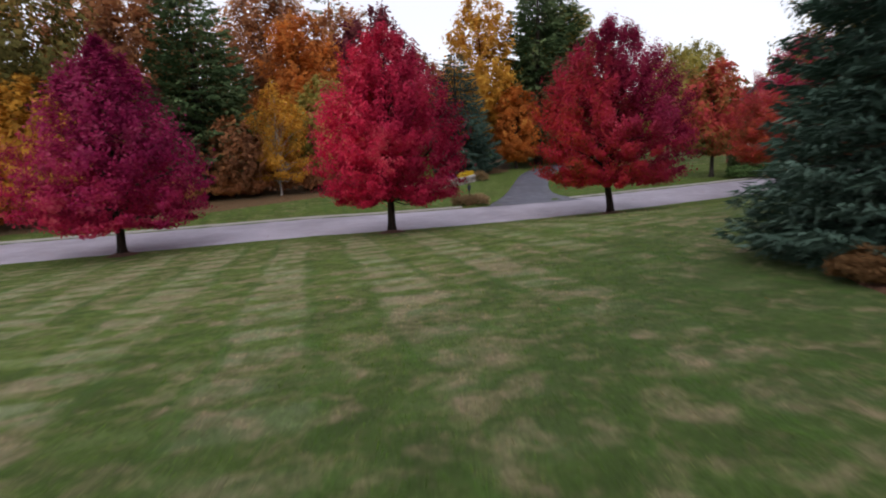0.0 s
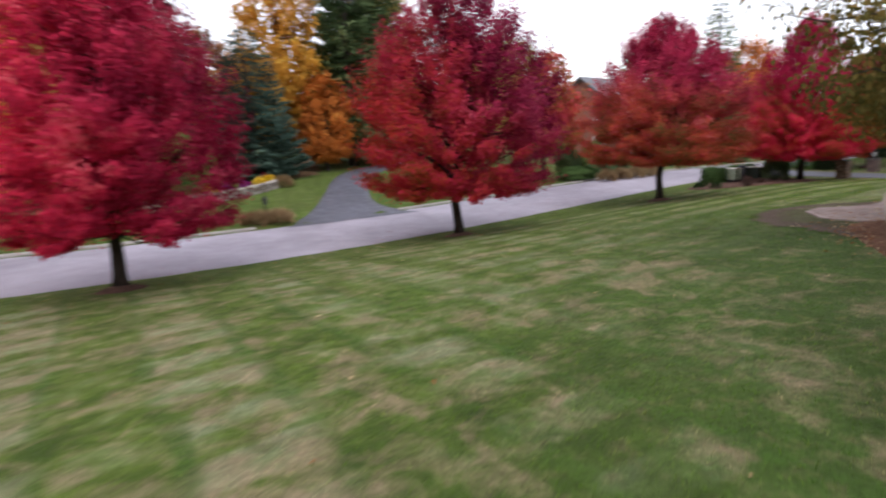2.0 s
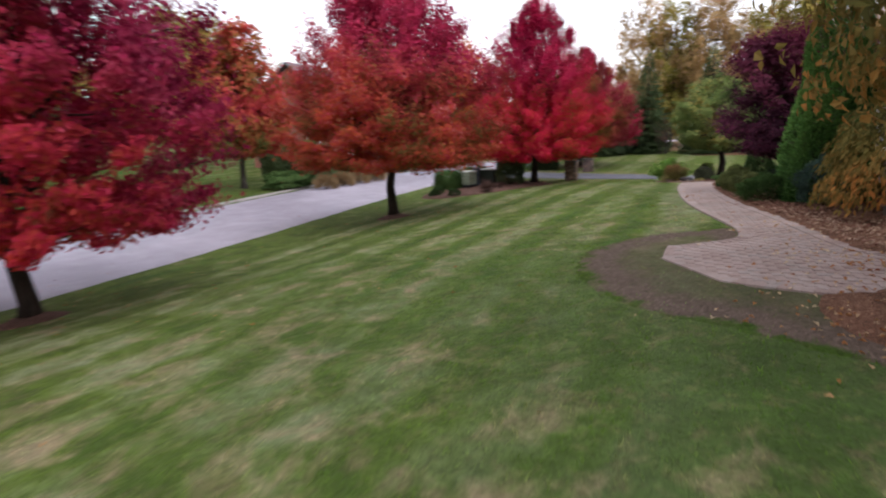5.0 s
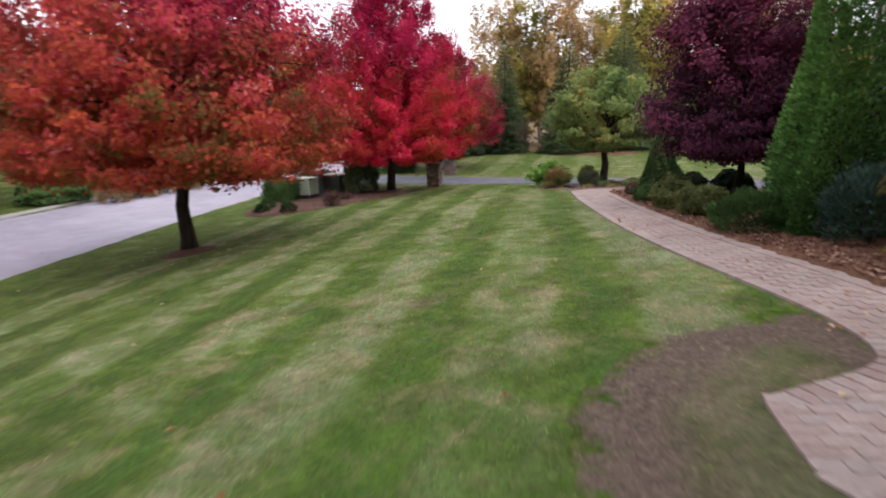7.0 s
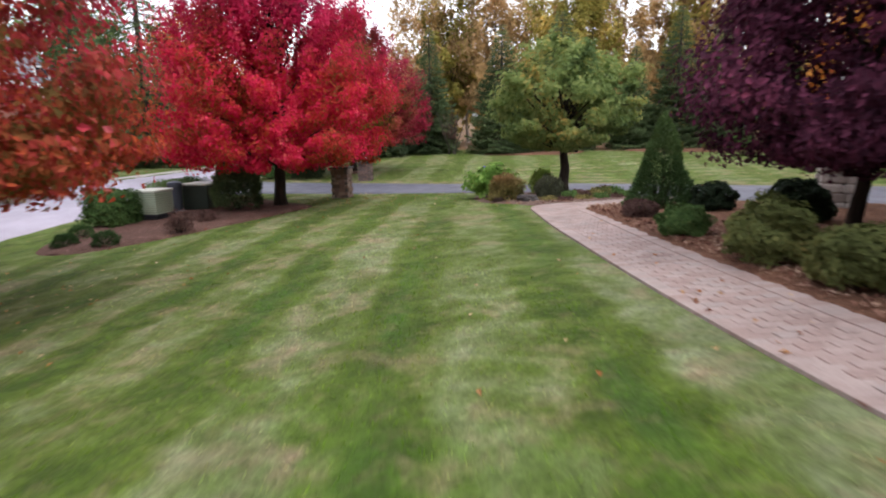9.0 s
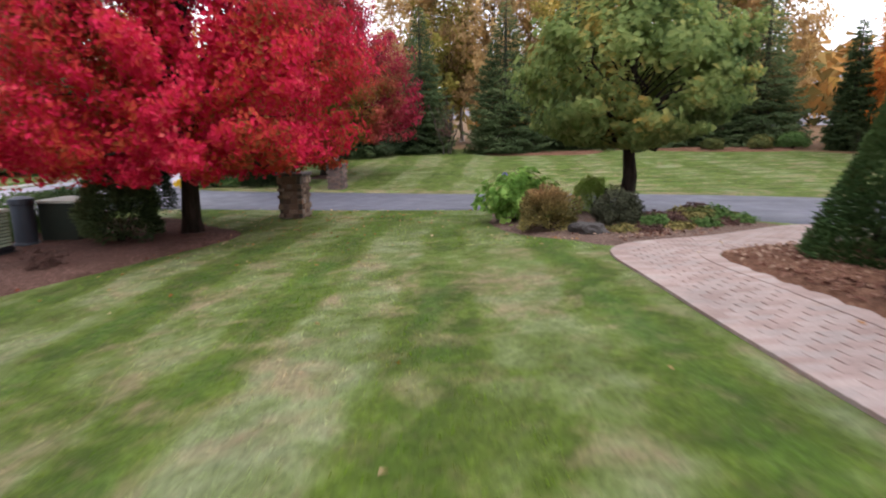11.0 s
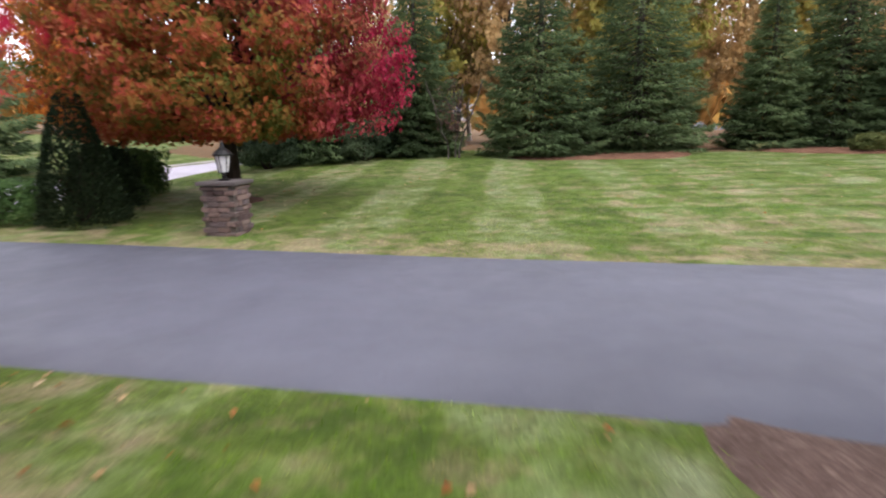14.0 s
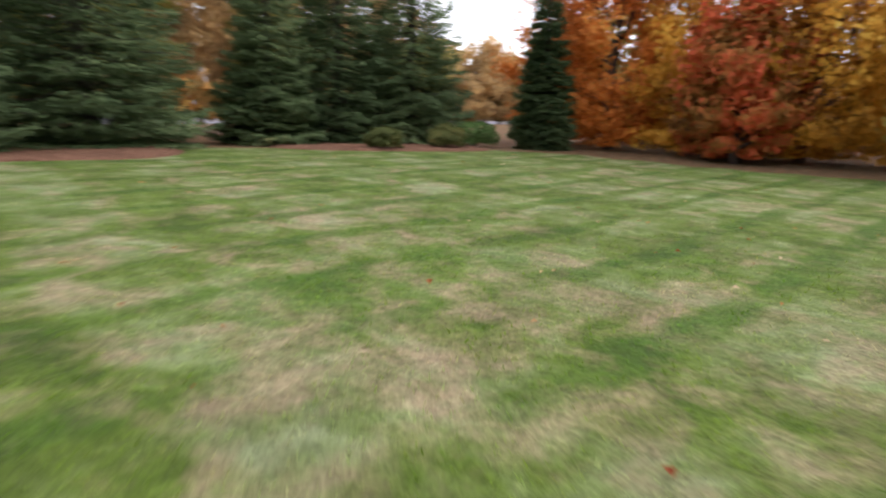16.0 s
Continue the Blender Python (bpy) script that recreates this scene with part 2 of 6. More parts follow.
def turf(n):
    col = lawn_colour(n)
    fine = n.noise(30.0, 3.0, 0.75)
    streak = n.noise(11.0, 4.0, 0.7)
    col = n.mix(0.7, col, n.ramp(fine, [(0.25, 0.3), (0.75, 1.7)]), "MULTIPLY")
    col = n.mix(0.6, col, n.ramp(streak, [(0.25, 0.5), (0.75, 1.5)]), "MULTIPLY")
    return n.mix(0.75, col, n.ramp(n.noise(1.6, 5.0, 0.7), [(0.3, 0.66), (0.7, 1.3)]), "MULTIPLY"), fine, streak


def lawn_material():
    n = Nodes("mown_lawn")
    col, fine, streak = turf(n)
    litter = n.attribute("litter")
    edge = n.ramp(n.math("ADD", litter, n.math("MULTIPLY", n.math("SUBTRACT", n.noise(0.7, 4.0), 0.5), 0.9)), [(0.42, 0.0), (0.58, 1.0)])
    forest = n.ramp(n.noise(7.0, 5.0, 0.75), [(0.3, (0.03, 0.022, 0.014)), (0.5, (0.12, 0.065, 0.034)), (0.7, (0.24, 0.12, 0.055))])
    col = n.mix(edge, col, forest)
    return n.done(col, 0.9, normal=n.bump(n.math("ADD", fine, streak), 0.55, 0.05), spec=0.12, sheen=(0.08, (0.75, 0.8, 0.5)))


def blade_material():
    n = Nodes("grass_blades")
    col = n.mix(0.8, lawn_colour(n), n.ramp(n.island(), [(0.0, 2.6), (1.0, 3.8)]), "MULTIPLY")
    return n.done(col, 0.8, spec=0.1, through=0.5)


def mulch_material(name, a, b, c, sprout=None):
    n = Nodes(name)
    col = n.ramp(n.noise(22.0, 4.0, 0.75, distort=1.5), [(0.3, a), (0.52, b), (0.72, c)])
    col = n.mix(0.5, col, n.ramp(n.noise(1.3, 3.0), [(0.3, 0.6), (0.7, 1.4)]), "MULTIPLY")
    if sprout:
        col = n.mix(n.ramp(n.noise(2.6, 5.0, 0.8), [(0.46, 0.0), (0.56, 0.9)]), col, sprout)
    return n.done(col, 0.95, normal=n.bump(n.noise(30.0, 4.0, 0.8), 0.9, 0.04), spec=0.1)


def bark_material(name, dark, light, scale=9.0):
    n = Nodes(name)
    f = n.noise(scale, 5.0, 0.7, at=n.coords(), stretch=(1, 1, 0.18))
    return n.done(n.ramp(f, [(0.35, dark), (0.65, light)]), 0.9, normal=n.bump(f, 0.7, 0.03), spec=0.15)


def asphalt_material(name, colour, spread=0.35):
    n = Nodes(name)
    g = n.noise(160.0, 2.0, 0.7)
    col = n.mix(1.0, colour, n.ramp(g, [(0.3, 1 - spread), (0.7, 1 + spread)]), "MULTIPLY")
    col = n.mix(0.8, col, n.ramp(n.noise(0.45, 5.0, 0.6), [(0.3, 0.75), (0.7, 1.25)]), "MULTIPLY")
    col = n.mix(n.ramp(n.noise(1.1, 5.0, 0.7, stretch=(0.35, 1, 1)), [(0.6, 0.0), (0.75, 0.25)]), col, tuple(x * 0.55 for x in colour))
    return n.done(col, n.ramp(n.noise(2.0), [(0.3, 0.5), (0.7, 0.72)]), normal=n.bump(g, 0.25, 0.004), spec=0.5)


M_LAWN, M_BLADE = lawn_material(), blade_material()
M_ROAD = asphalt_material("worn_road_asphalt", (0.325, 0.3, 0.365), 0.2)
M_DRIVE = asphalt_material("sealed_drive_asphalt", (0.09, 0.094, 0.124), 0.25)
M_KERB = plain("granite_kerb", (0.36, 0.34, 0.32), 0.2, 14.0, 0.85)
M_MULCH = mulch_material("bark_mulch", (0.045, 0.026, 0.022), (0.13, 0.074, 0.06), (0.3, 0.19, 0.155))
M_BARE = mulch_material("pale_bare_mulch", (0.07, 0.046, 0.038), (0.18, 0.122, 0.1), (0.38, 0.28, 0.235))
M_CHIPS = mulch_material("leaf_strewn_mulch", (0.05, 0.026, 0.018), (0.17, 0.086, 0.056), (0.38, 0.23, 0.15))


def soil_material():
    """Bare soil that thins out into the lawn at its rim."""
    n = Nodes("thin_grassy_soil")
    grass, fine, streak = turf(n)
    soil = n.ramp(n.noise(20.0, 4.0, 0.75, distort=1.2), [(0.3, (0.05, 0.036, 0.03)), (0.52, (0.125, 0.09, 0.074)), (0.74, (0.25, 0.18, 0.145))])
    k = n.math("ADD", n.attribute("rim"), n.math("MULTIPLY", n.math("SUBTRACT", n.noise(2.8, 5.0, 0.75), 0.5), 1.1))
    col = n.mix(n.ramp(k, [(0.05, 0.0), (0.2, 0.95), (0.45, 0.95), (0.75, 0.5)]), grass, soil)
    return n.done(col, 0.95, normal=n.bump(n.math("ADD", fine, streak), 0.6, 0.04), spec=0.1)


M_SOIL = soil_material()
M_BARK = bark_material("dark_maple_bark", (0.012, 0.009, 0.007), (0.045, 0.034, 0.028))
M_GREYBARK = bark_material("grey_bark", (0.03, 0.026, 0.022), (0.11, 0.095, 0.08))
M_BIRCH = bark_material("white_birch_bark", (0.12, 0.1, 0.09), (0.55, 0.5, 0.45), 5.0)
MAPLE_LOOK = dict(gain=1.5, patch=0.8, fine=0.55, swing=2.0, through=0.42)
M_MAPLE = {
    "purple": leaf_material("plum_maple_leaves", [(0.1, (0.17, 0.012, 0.03)), (0.4, (0.3, 0.016, 0.05)), (0.7, (0.42, 0.022, 0.06)), (1.0, (0.5, 0.09, 0.1))], top=((0.3, 0.016, 0.1), -0.5, 4.0, (0.4, 0.0, 0.8)), **MAPLE_LOOK),
    "scarlet": leaf_material("scarlet_maple_leaves", [(0.1, (0.2, 0.012, 0.03)), (0.4, (0.41, 0.017, 0.055)), (0.7, (0.52, 0.024, 0.07)), (1.0, (0.58, 0.09, 0.11))], top=((0.36, 0.018, 0.07), -0.8, 2.6, (0.85, 0.1, 0.1)), **MAPLE_LOOK),
    "rust": leaf_material("rusty_red_maple_leaves", [(0.08, (0.12, 0.035, 0.014)), (0.3, (0.33, 0.05, 0.02)), (0.5, (0.36, 0.018, 0.05)), (0.7, (0.4, 0.045, 0.025)), (0.85, (0.42, 0.02, 0.06)), (1.0, (0.5, 0.07, 0.1))], top=((0.31, 0.016, 0.085), 0.2, 4.2, (0.75, 0.05, 0.6)), **MAPLE_LOOK),
    "orange": leaf_material("orange_red_maple_leaves", [(0.05, (0.11, 0.075, 0.025)), (0.3, (0.25, 0.075, 0.03)), (0.5, (0.34, 0.045, 0.045)), (0.7, (0.4, 0.09, 0.03)), (0.85, (0.36, 0.035, 0.06)), (1.0, (0.46, 0.17, 0.14))], top=((0.5, 0.024, 0.11), 3.0, 5.4, (0.12, 0.0, 1.0)), **MAPLE_LOOK),
    "pink": leaf_material("bright_red_maple_leaves", [(0.1, (0.16, 0.052, 0.02)), (0.3, (0.37, 0.052, 0.03)), (0.55, (0.41, 0.016, 0.046)), (0.85, (0.47, 0.022, 0.075)), (1.0, (0.53, 0.1, 0.1))], top=((0.48, 0.012, 0.09), 2.8, 5.6, (0.1, 0.0, 1.0)), **MAPLE_LOOK),
    "wine": leaf_material("wine_red_maple_leaves", [(0.1, (0.06, 0.07, 0.014)), (0.35, (0.13, 0.085, 0.02)), (0.6, (0.23, 0.075, 0.024)), (0.8, (0.24, 0.045, 0.03)), (1.0, (0.32, 0.12, 0.06))], top=((0.4, 0.02, 0.08), 0.6, 3.0, (0.75, -0.45, 0.3)), **MAPLE_LOOK),
}
M_JAPAN = leaf_material("purple_maple_leaves", [(0.05, (0.012, 0.005, 0.01)), (0.5, (0.045, 0.012, 0.024)), (0.8, (0.085, 0.022, 0.045)), (1.0, (0.13, 0.03, 0.05))], through=0.22, gain=2.0, top=((0.2, 0.012, 0.045), 2.4, 5.2, (-0.3, 0.3, 1.0)))
M_MIXED = leaf_material("turning_maple_leaves", [(0.15, (0.06, 0.07, 0.02)), (0.4, (0.24, 0.1, 0.035)), (0.6, (0.36, 0.06, 0.05)), (1.0, (0.36, 0.05, 0.08))], patch=0.5, gain=1.75, through=0.45)
M_OAK = leaf_material("olive_oak_leaves", [(0.05, (0.03, 0.032, 0.01)), (0.45, (0.085, 0.075, 0.022)), (0.75, (0.15, 0.1, 0.03)), (1.0, (0.32, 0.14, 0.04))], gain=2.0, through=0.38)
M_GREENLEAF = leaf_material("green_leaves", [(0.05, (0.02, 0.04, 0.012)), (0.5, (0.06, 0.105, 0.032)), (0.85, (0.11, 0.15, 0.05)), (1.0, (0.25, 0.17, 0.05))], gain=2.0)
M_YELLOW = leaf_material("golden_leaves", [(0.05, (0.12, 0.06, 0.012)), (0.45, (0.36, 0.19, 0.03)), (0.8, (0.52, 0.27, 0.045)), (1.0, (0.6, 0.38, 0.09))], gain=1.75, through=0.48)
M_ORANGE = leaf_material("orange_leaves", [(0.05, (0.1, 0.03, 0.01)), (0.45, (0.3, 0.105, 0.025)), (0.8, (0.42, 0.16, 0.035)), (1.0, (0.5, 0.28, 0.07))], gain=1.9, through=0.48)
M_BROWN = leaf_material("brown_leaves", [(0.05, (0.04, 0.018, 0.01)), (0.45, (0.105, 0.048, 0.023)), (0.8, (0.18, 0.082, 0.034)), (1.0, (0.28, 0.14, 0.05))], gain=3.5, through=0.45)
M_OLIVE = leaf_material("yellow_green_leaves", [(0.05, (0.05, 0.045, 0.012)), (0.45, (0.13, 0.12, 0.03)), (0.8, (0.22, 0.17, 0.05)), (1.0, (0.34, 0.2, 0.05))], gain=2.6, through=0.45)
M_PINE = leaf_material("pine_needles", [(0.05, (0.012, 0.022, 0.01)), (0.5, (0.035, 0.055, 0.024)), (0.9, (0.07, 0.09, 0.04)), (1.0, (0.1, 0.1, 0.045))], through=0.25, gain=2.9)
M_SPRUCE = leaf_material("spruce_needles", [(0.05, (0.014, 0.022, 0.01)), (0.5, (0.038, 0.056, 0.025)), (0.9, (0.072, 0.094, 0.043)), (1.0, (0.115, 0.105, 0.048))], through=0.4, gain=2.8)
M_BLUE = leaf_material("blue_spruce_needles", [(0.05, (0.012, 0.022, 0.017)), (0.5, (0.03, 0.052, 0.04)), (0.9, (0.062, 0.095, 0.075)), (1.0, (0.09, 0.115, 0.085))], through=0.12, gain=2.2)
M_ARBOR = leaf_material("arborvitae_sprays", [(0.05, (0.015, 0.035, 0.01)), (0.5, (0.045, 0.095, 0.024)), (0.9, (0.09, 0.15, 0.04)), (1.0, (0.12, 0.16, 0.05))], through=0.2, gain=2.8)
M_BOX = leaf_material("boxwood_leaves", [(0.05, (0.014, 0.03, 0.01)), (0.5, (0.04, 0.075, 0.022)), (0.9, (0.08, 0.12, 0.04)), (1.0, (0.11, 0.14, 0.05))], through=0.15)
M_AZALEA = leaf_material("azalea_leaves", [(0.05, (0.035, 0.042, 0.014)), (0.5, (0.085, 0.1, 0.034)), (0.85, (0.14, 0.145, 0.05)), (1.0, (0.22, 0.15, 0.05))], gain=1.4, patch=1.2)
M_HYDRANGEA = leaf_material("hydrangea_leaves", [(0.05, (0.04, 0.08, 0.015)), (0.5, (0.1, 0.18, 0.04)), (0.9, (0.17, 0.26, 0.07)), (1.0, (0.22, 0.2, 0.1))], gain=2.3, fine=0.75, through=0.5)
M_BARBERRY = leaf_material("russet_shrub_leaves", [(0.05, (0.07, 0.035, 0.015)), (0.5, (0.2, 0.105, 0.045)), (0.9, (0.26, 0.17, 0.085)), (1.0, (0.3, 0.23, 0.11))], gain=1.0)
def stone_material(name, tones, grain=14.0):
    n = Nodes(name)
    g = n.noise(grain, 5.0, 0.7, at=n.coords())
    c = n.ramp(n.each(), tones)
    c = n.mix(0.75, c, n.ramp(g, [(0.3, 0.55), (0.7, 1.45)]), "MULTIPLY")
    c = n.mix(0.35, c, n.ramp(n.noise(3.0, 3.0), [(0.35, 0.6), (0.65, 1.4)]), "MULTIPLY")
    return n.done(c, 0.88, normal=n.bump(g, 0.6, 0.02), spec=0.2)


def paver_material(name, per_island):
    n = Nodes(name)
    c = n.ramp(n.island() if per_island else n.each(), [(0.0, (0.29, 0.212, 0.192)), (0.4, (0.33, 0.252, 0.23)), (0.75, (0.36, 0.29, 0.268)), (1.0, (0.31, 0.26, 0.243))])
    c = n.mix(0.7, c, n.ramp(n.noise(30.0, 4.0, 0.7), [(0.3, 0.75), (0.7, 1.25)]), "MULTIPLY")
    c = n.mix(0.6, c, n.ramp(n.noise(1.2, 5.0, 0.65), [(0.3, 0.65), (0.7, 1.25)]), "MULTIPLY")
    return n.done(c, 0.85, normal=n.bump(n.noise(60.0, 3.0), 0.3, 0.006), spec=0.25)


M_PAVER, M_PAVERS = paver_material("brick_paver", False), paver_material("brick_pavers_joined", True)


def sand_material():
    n = Nodes("joint_sand")
    fill = n.ramp(n.noise(2.2, 4.0, 0.7), [(0.54, 0.0), (0.68, 1.0)])
    col = n.mix(fill, n.mix(n.noise(40.0), (0.33, 0.255, 0.23), (0.37, 0.29, 0.265)), (0.29, 0.23, 0.205))
    return n.done(col, 0.95, spec=0.1)


M_SAND = sand_material()
M_LEDGE = stone_material("ledge_stone", [(0.0, (0.1, 0.07, 0.06)), (0.2, (0.19, 0.13, 0.1)), (0.4, (0.3, 0.22, 0.17)), (0.55, (0.14, 0.105, 0.105)), (0.75, (0.26, 0.17, 0.12)), (0.9, (0.33, 0.28, 0.24)), (1.0, (0.17, 0.12, 0.11))])
M_PALESTONE = stone_material("pale_field_stone", [(0.0, (0.22, 0.19, 0.17)), (0.5, (0.36, 0.32, 0.29)), (1.0, (0.48, 0.44, 0.4))])
M_MORTAR = plain("mortar", (0.11, 0.095, 0.085), 0.2, 20.0, 0.95)
M_SLAB = plain("slate_cap", (0.1, 0.085, 0.085), 0.25, 12.0, 0.75)
M_ROCK = plain("grey_rock", (0.075, 0.068, 0.066), 0.5, 9.0, 0.9, bump=0.9)
M_BLACK = plain("black_metal", (0.012, 0.012, 0.013), 0.1, 20.0, 0.45, 0.3, 0.05)
M_GLASS = plain("frosted_glass", (0.72, 0.72, 0.74), 0.05, 8.0, 0.35, 0.0, 0.0, 0.5)
M_UTIL = plain("sage_green_enamel", (0.4, 0.48, 0.36), 0.12, 9.0, 0.5, 0.0, 0.05)
M_UTILDARK = plain("dark_green_enamel", (0.03, 0.042, 0.032), 0.15, 9.0, 0.5, 0.0, 0.05)
# lid colour is raised to carry the sky's light on the box tops
M_UTILTOP = plain("skylit_box_lid", (0.55, 0.58, 0.5), 0.15, 9.0, 0.6, 0.0, 0.05)
M_PLASTIC = plain("black_plastic", (0.02, 0.022, 0.028), 0.1, 9.0, 0.5, 0.0, 0.05)
M_BIN = plain("slate_blue_plastic", (0.07, 0.085, 0.11), 0.1, 9.0, 0.5, 0.0, 0.05)
M_SIDING = plain("taupe_siding", (0.16, 0.135, 0.12), 0.12, 7.0, 0.75)
M_WHITE = plain("white_trim_paint", (0.72, 0.72, 0.7), 0.06, 6.0, 0.55, 0.0, 0.04)
M_ROOF = plain("grey_roof_shingle", (0.19, 0.195, 0.22), 0.25, 16.0, 0.9)
M_BRICK = plain("red_brick_wall", (0.3, 0.13, 0.1), 0.25, 10.0, 0.9)
M_WINDOW = plain("dark_window_glass", (0.03, 0.035, 0.045), 0.1, 2.0, 0.08, 0.0, 0.0, 0.6)
M_MUMYELLOW = leaf_material("yellow_flowers", [(0.0, (0.45, 0.3, 0.02)), (0.5, (0.75, 0.52, 0.03)), (1.0, (0.8, 0.65, 0.1))], gain=1.0)
M_MUMPURPLE = leaf_material("purple_flowers", [(0.0, (0.12, 0.01, 0.09)), (0.5, (0.26, 0.03, 0.19)), (1.0, (0.4, 0.1, 0.32))], gain=1.0)
M_BLUEFLOWER = leaf_material("violet_blue_flowers", [(0.0, (0.16, 0.12, 0.5)), (0.5, (0.3, 0.25, 0.75)), (1.0, (0.5, 0.45, 0.85))], gain=1.0)
M_FALLEN = leaf_material("fallen_leaves", [(0.0, (0.2, 0.05, 0.02)), (0.35, (0.36, 0.15, 0.05)), (0.7, (0.46, 0.28, 0.14)), (1.0, (0.6, 0.46, 0.3))], fine=1.0, gain=1.0)
M_LITTER = leaf_material("leaf_litter", [(0.0, (0.07, 0.03, 0.022)), (0.4, (0.19, 0.09, 0.065)), (0.75, (0.34, 0.2, 0.15)), (1.0, (0.5, 0.36, 0.27))], fine=1.0, gain=1.0)
M_FARWOOD = leaf_material("far_autumn_woods", [(0.1, (0.03, 0.035, 0.015)), (0.35, (0.09, 0.085, 0.03)), (0.6, (0.2, 0.12, 0.04)), (0.85, (0.3, 0.15, 0.045)), (1.0, (0.4, 0.26, 0.07))], patch=0.09, fine=0.4)
M_HILL = plain("distant_wooded_hill", (0.17, 0.16, 0.175), 0.3, 0.2, 0.95, bump=0.0, big=0.03)
M_STRAW = leaf_material("straw_grass", [(0.05, (0.14, 0.09, 0.04)), (0.5, (0.32, 0.22, 0.12)), (1.0, (0.5, 0.38, 0.22))], gain=1.0)

M_GLOBE = leaf_material("golden_evergreen_sprays", [(0.05, (0.05, 0.075, 0.015)), (0.5, (0.13, 0.19, 0.04)), (1.0, (0.24, 0.28, 0.08))], through=0.3, gain=1.8)
M_PLUM = leaf_material("wine_purple_leaves", [(0.05, (0.05, 0.015, 0.02)), (0.5, (0.14, 0.03, 0.05)), (1.0, (0.26, 0.08, 0.08))], gain=1.3, through=0.4)
M_DOGWOOD = leaf_material("olive_green_leaves", [(0.05, (0.035, 0.055, 0.02)), (0.4, (0.08, 0.108, 0.036)), (0.66, (0.115, 0.135, 0.048)), (0.84, (0.2, 0.16, 0.05)), (1.0, (0.38, 0.17, 0.06))], patch=0.6, gain=2.75, through=0.55)
M_RUSSET = leaf_material("russet_olive_leaves", [(0.05, (0.05, 0.05, 0.018)), (0.4, (0.11, 0.1, 0.04)), (0.75, (0.18, 0.15, 0.055)), (1.0, (0.26, 0.2, 0.08))], patch=1.6, fine=0.7, gain=2.0, top=((0.4, 0.21, 0.11), 0.7, 3.2, (0.0, 0.0, 4.0)))
M_TAN = leaf_material("golden_brown_leaves", [(0.05, (0.1, 0.07, 0.035)), (0.45, (0.24, 0.165, 0.08)), (0.8, (0.35, 0.24, 0.11)), (1.0, (0.44, 0.32, 0.16))], gain=1.95, through=0.52)
M_LEDGEDARK = stone_material("dark_ledge_stone", [(0.0, (0.08, 0.055, 0.055)), (0.3, (0.15, 0.1, 0.09)), (0.6, (0.2, 0.14, 0.125)), (0.8, (0.11, 0.085, 0.09)), (1.0, (0.25, 0.18, 0.15))])
M_YEW = leaf_material("dark_yew_needles", [(0.05, (0.01, 0.018, 0.01)), (0.5, (0.028, 0.045, 0.022)), (1.0, (0.06, 0.08, 0.04))], through=0.1, gain=1.0)
M_DULL = leaf_material("dull_grey_green_leaves", [(0.05, (0.022, 0.024, 0.016)), (0.5, (0.055, 0.06, 0.036)), (1.0, (0.105, 0.1, 0.06))], through=0.15, gain=1.3)
M_TWIG = leaf_material("thin_brown_leaves", [(0.05, (0.05, 0.03, 0.026)), (0.5, (0.12, 0.07, 0.06)), (1.0, (0.22, 0.13, 0.1))], gain=1.2)
M_CONE = leaf_material("dense_spruce_needles", [(0.05, (0.015, 0.03, 0.012)), (0.5, (0.035, 0.068, 0.024)), (1.0, (0.075, 0.115, 0.04))], through=0.15, gain=1.7)
M_CORAL = leaf_material("coral_orange_leaves", [(0.05, (0.1, 0.05, 0.02)), (0.35, (0.26, 0.13, 0.035)), (0.6, (0.4, 0.1, 0.04)), (0.8, (0.5, 0.11, 0.05)), (1.0, (0.52, 0.24, 0.08))], patch=0.8, gain=1.5, through=0.48)


# ---- building helpers ----
def sheet(name, verts, faces, material, parent=None, label="", smooth_shade=False):
    """One mesh object from arrays of corners and of faces with equally many corners."""
    me = bpy.data.meshes.new(name)
    verts, faces = np.asarray(verts, np.float32), np.asarray(faces, np.int32)
    k = faces.shape[1]
    me.vertices.add(len(verts)), me.loops.add(faces.size), me.polygons.add(len(faces))
    me.vertices.foreach_set("co", verts.ravel())
    me.loops.foreach_set("vertex_index", faces.ravel())
    me.polygons.foreach_set("loop_start", np.arange(0, faces.size, k, dtype=np.int32))
    me.polygons.foreach_set("use_smooth", np.full(len(faces), smooth_shade))
    me.update(calc_edges=True)
    if material:
        me.materials.append(material)
    ob = new(name, me)
    if parent:
        ob.parent = parent
    if label:
        ob["label"] = label
    return ob


def part(name, bm, material, parent=None, label="", smooth_shade=False):
    me = bpy.data.meshes.new(name)
    bmesh.ops.recalc_face_normals(bm, faces=bm.faces)
    bm.to_mesh(me)
    bm.free()
    me.materials.append(material)
    if smooth_shade:
        me.polygons.foreach_set("use_smooth", np.ones(len(me.polygons), bool))
    ob = new(name, me)
    if parent:
        ob.parent = parent
    if label:
        ob["label"] = label
    return ob


def thing(name, x, y, label, category, group="", turn=0.0, z=None):
    ob = new(name)
    ob.empty_display_size = 0.2
    ob.matrix_basis = pose(x, y, float(ground(x, y)) if z is None else z, 0, 0, turn)
    return tagged(ob, label, category, group)


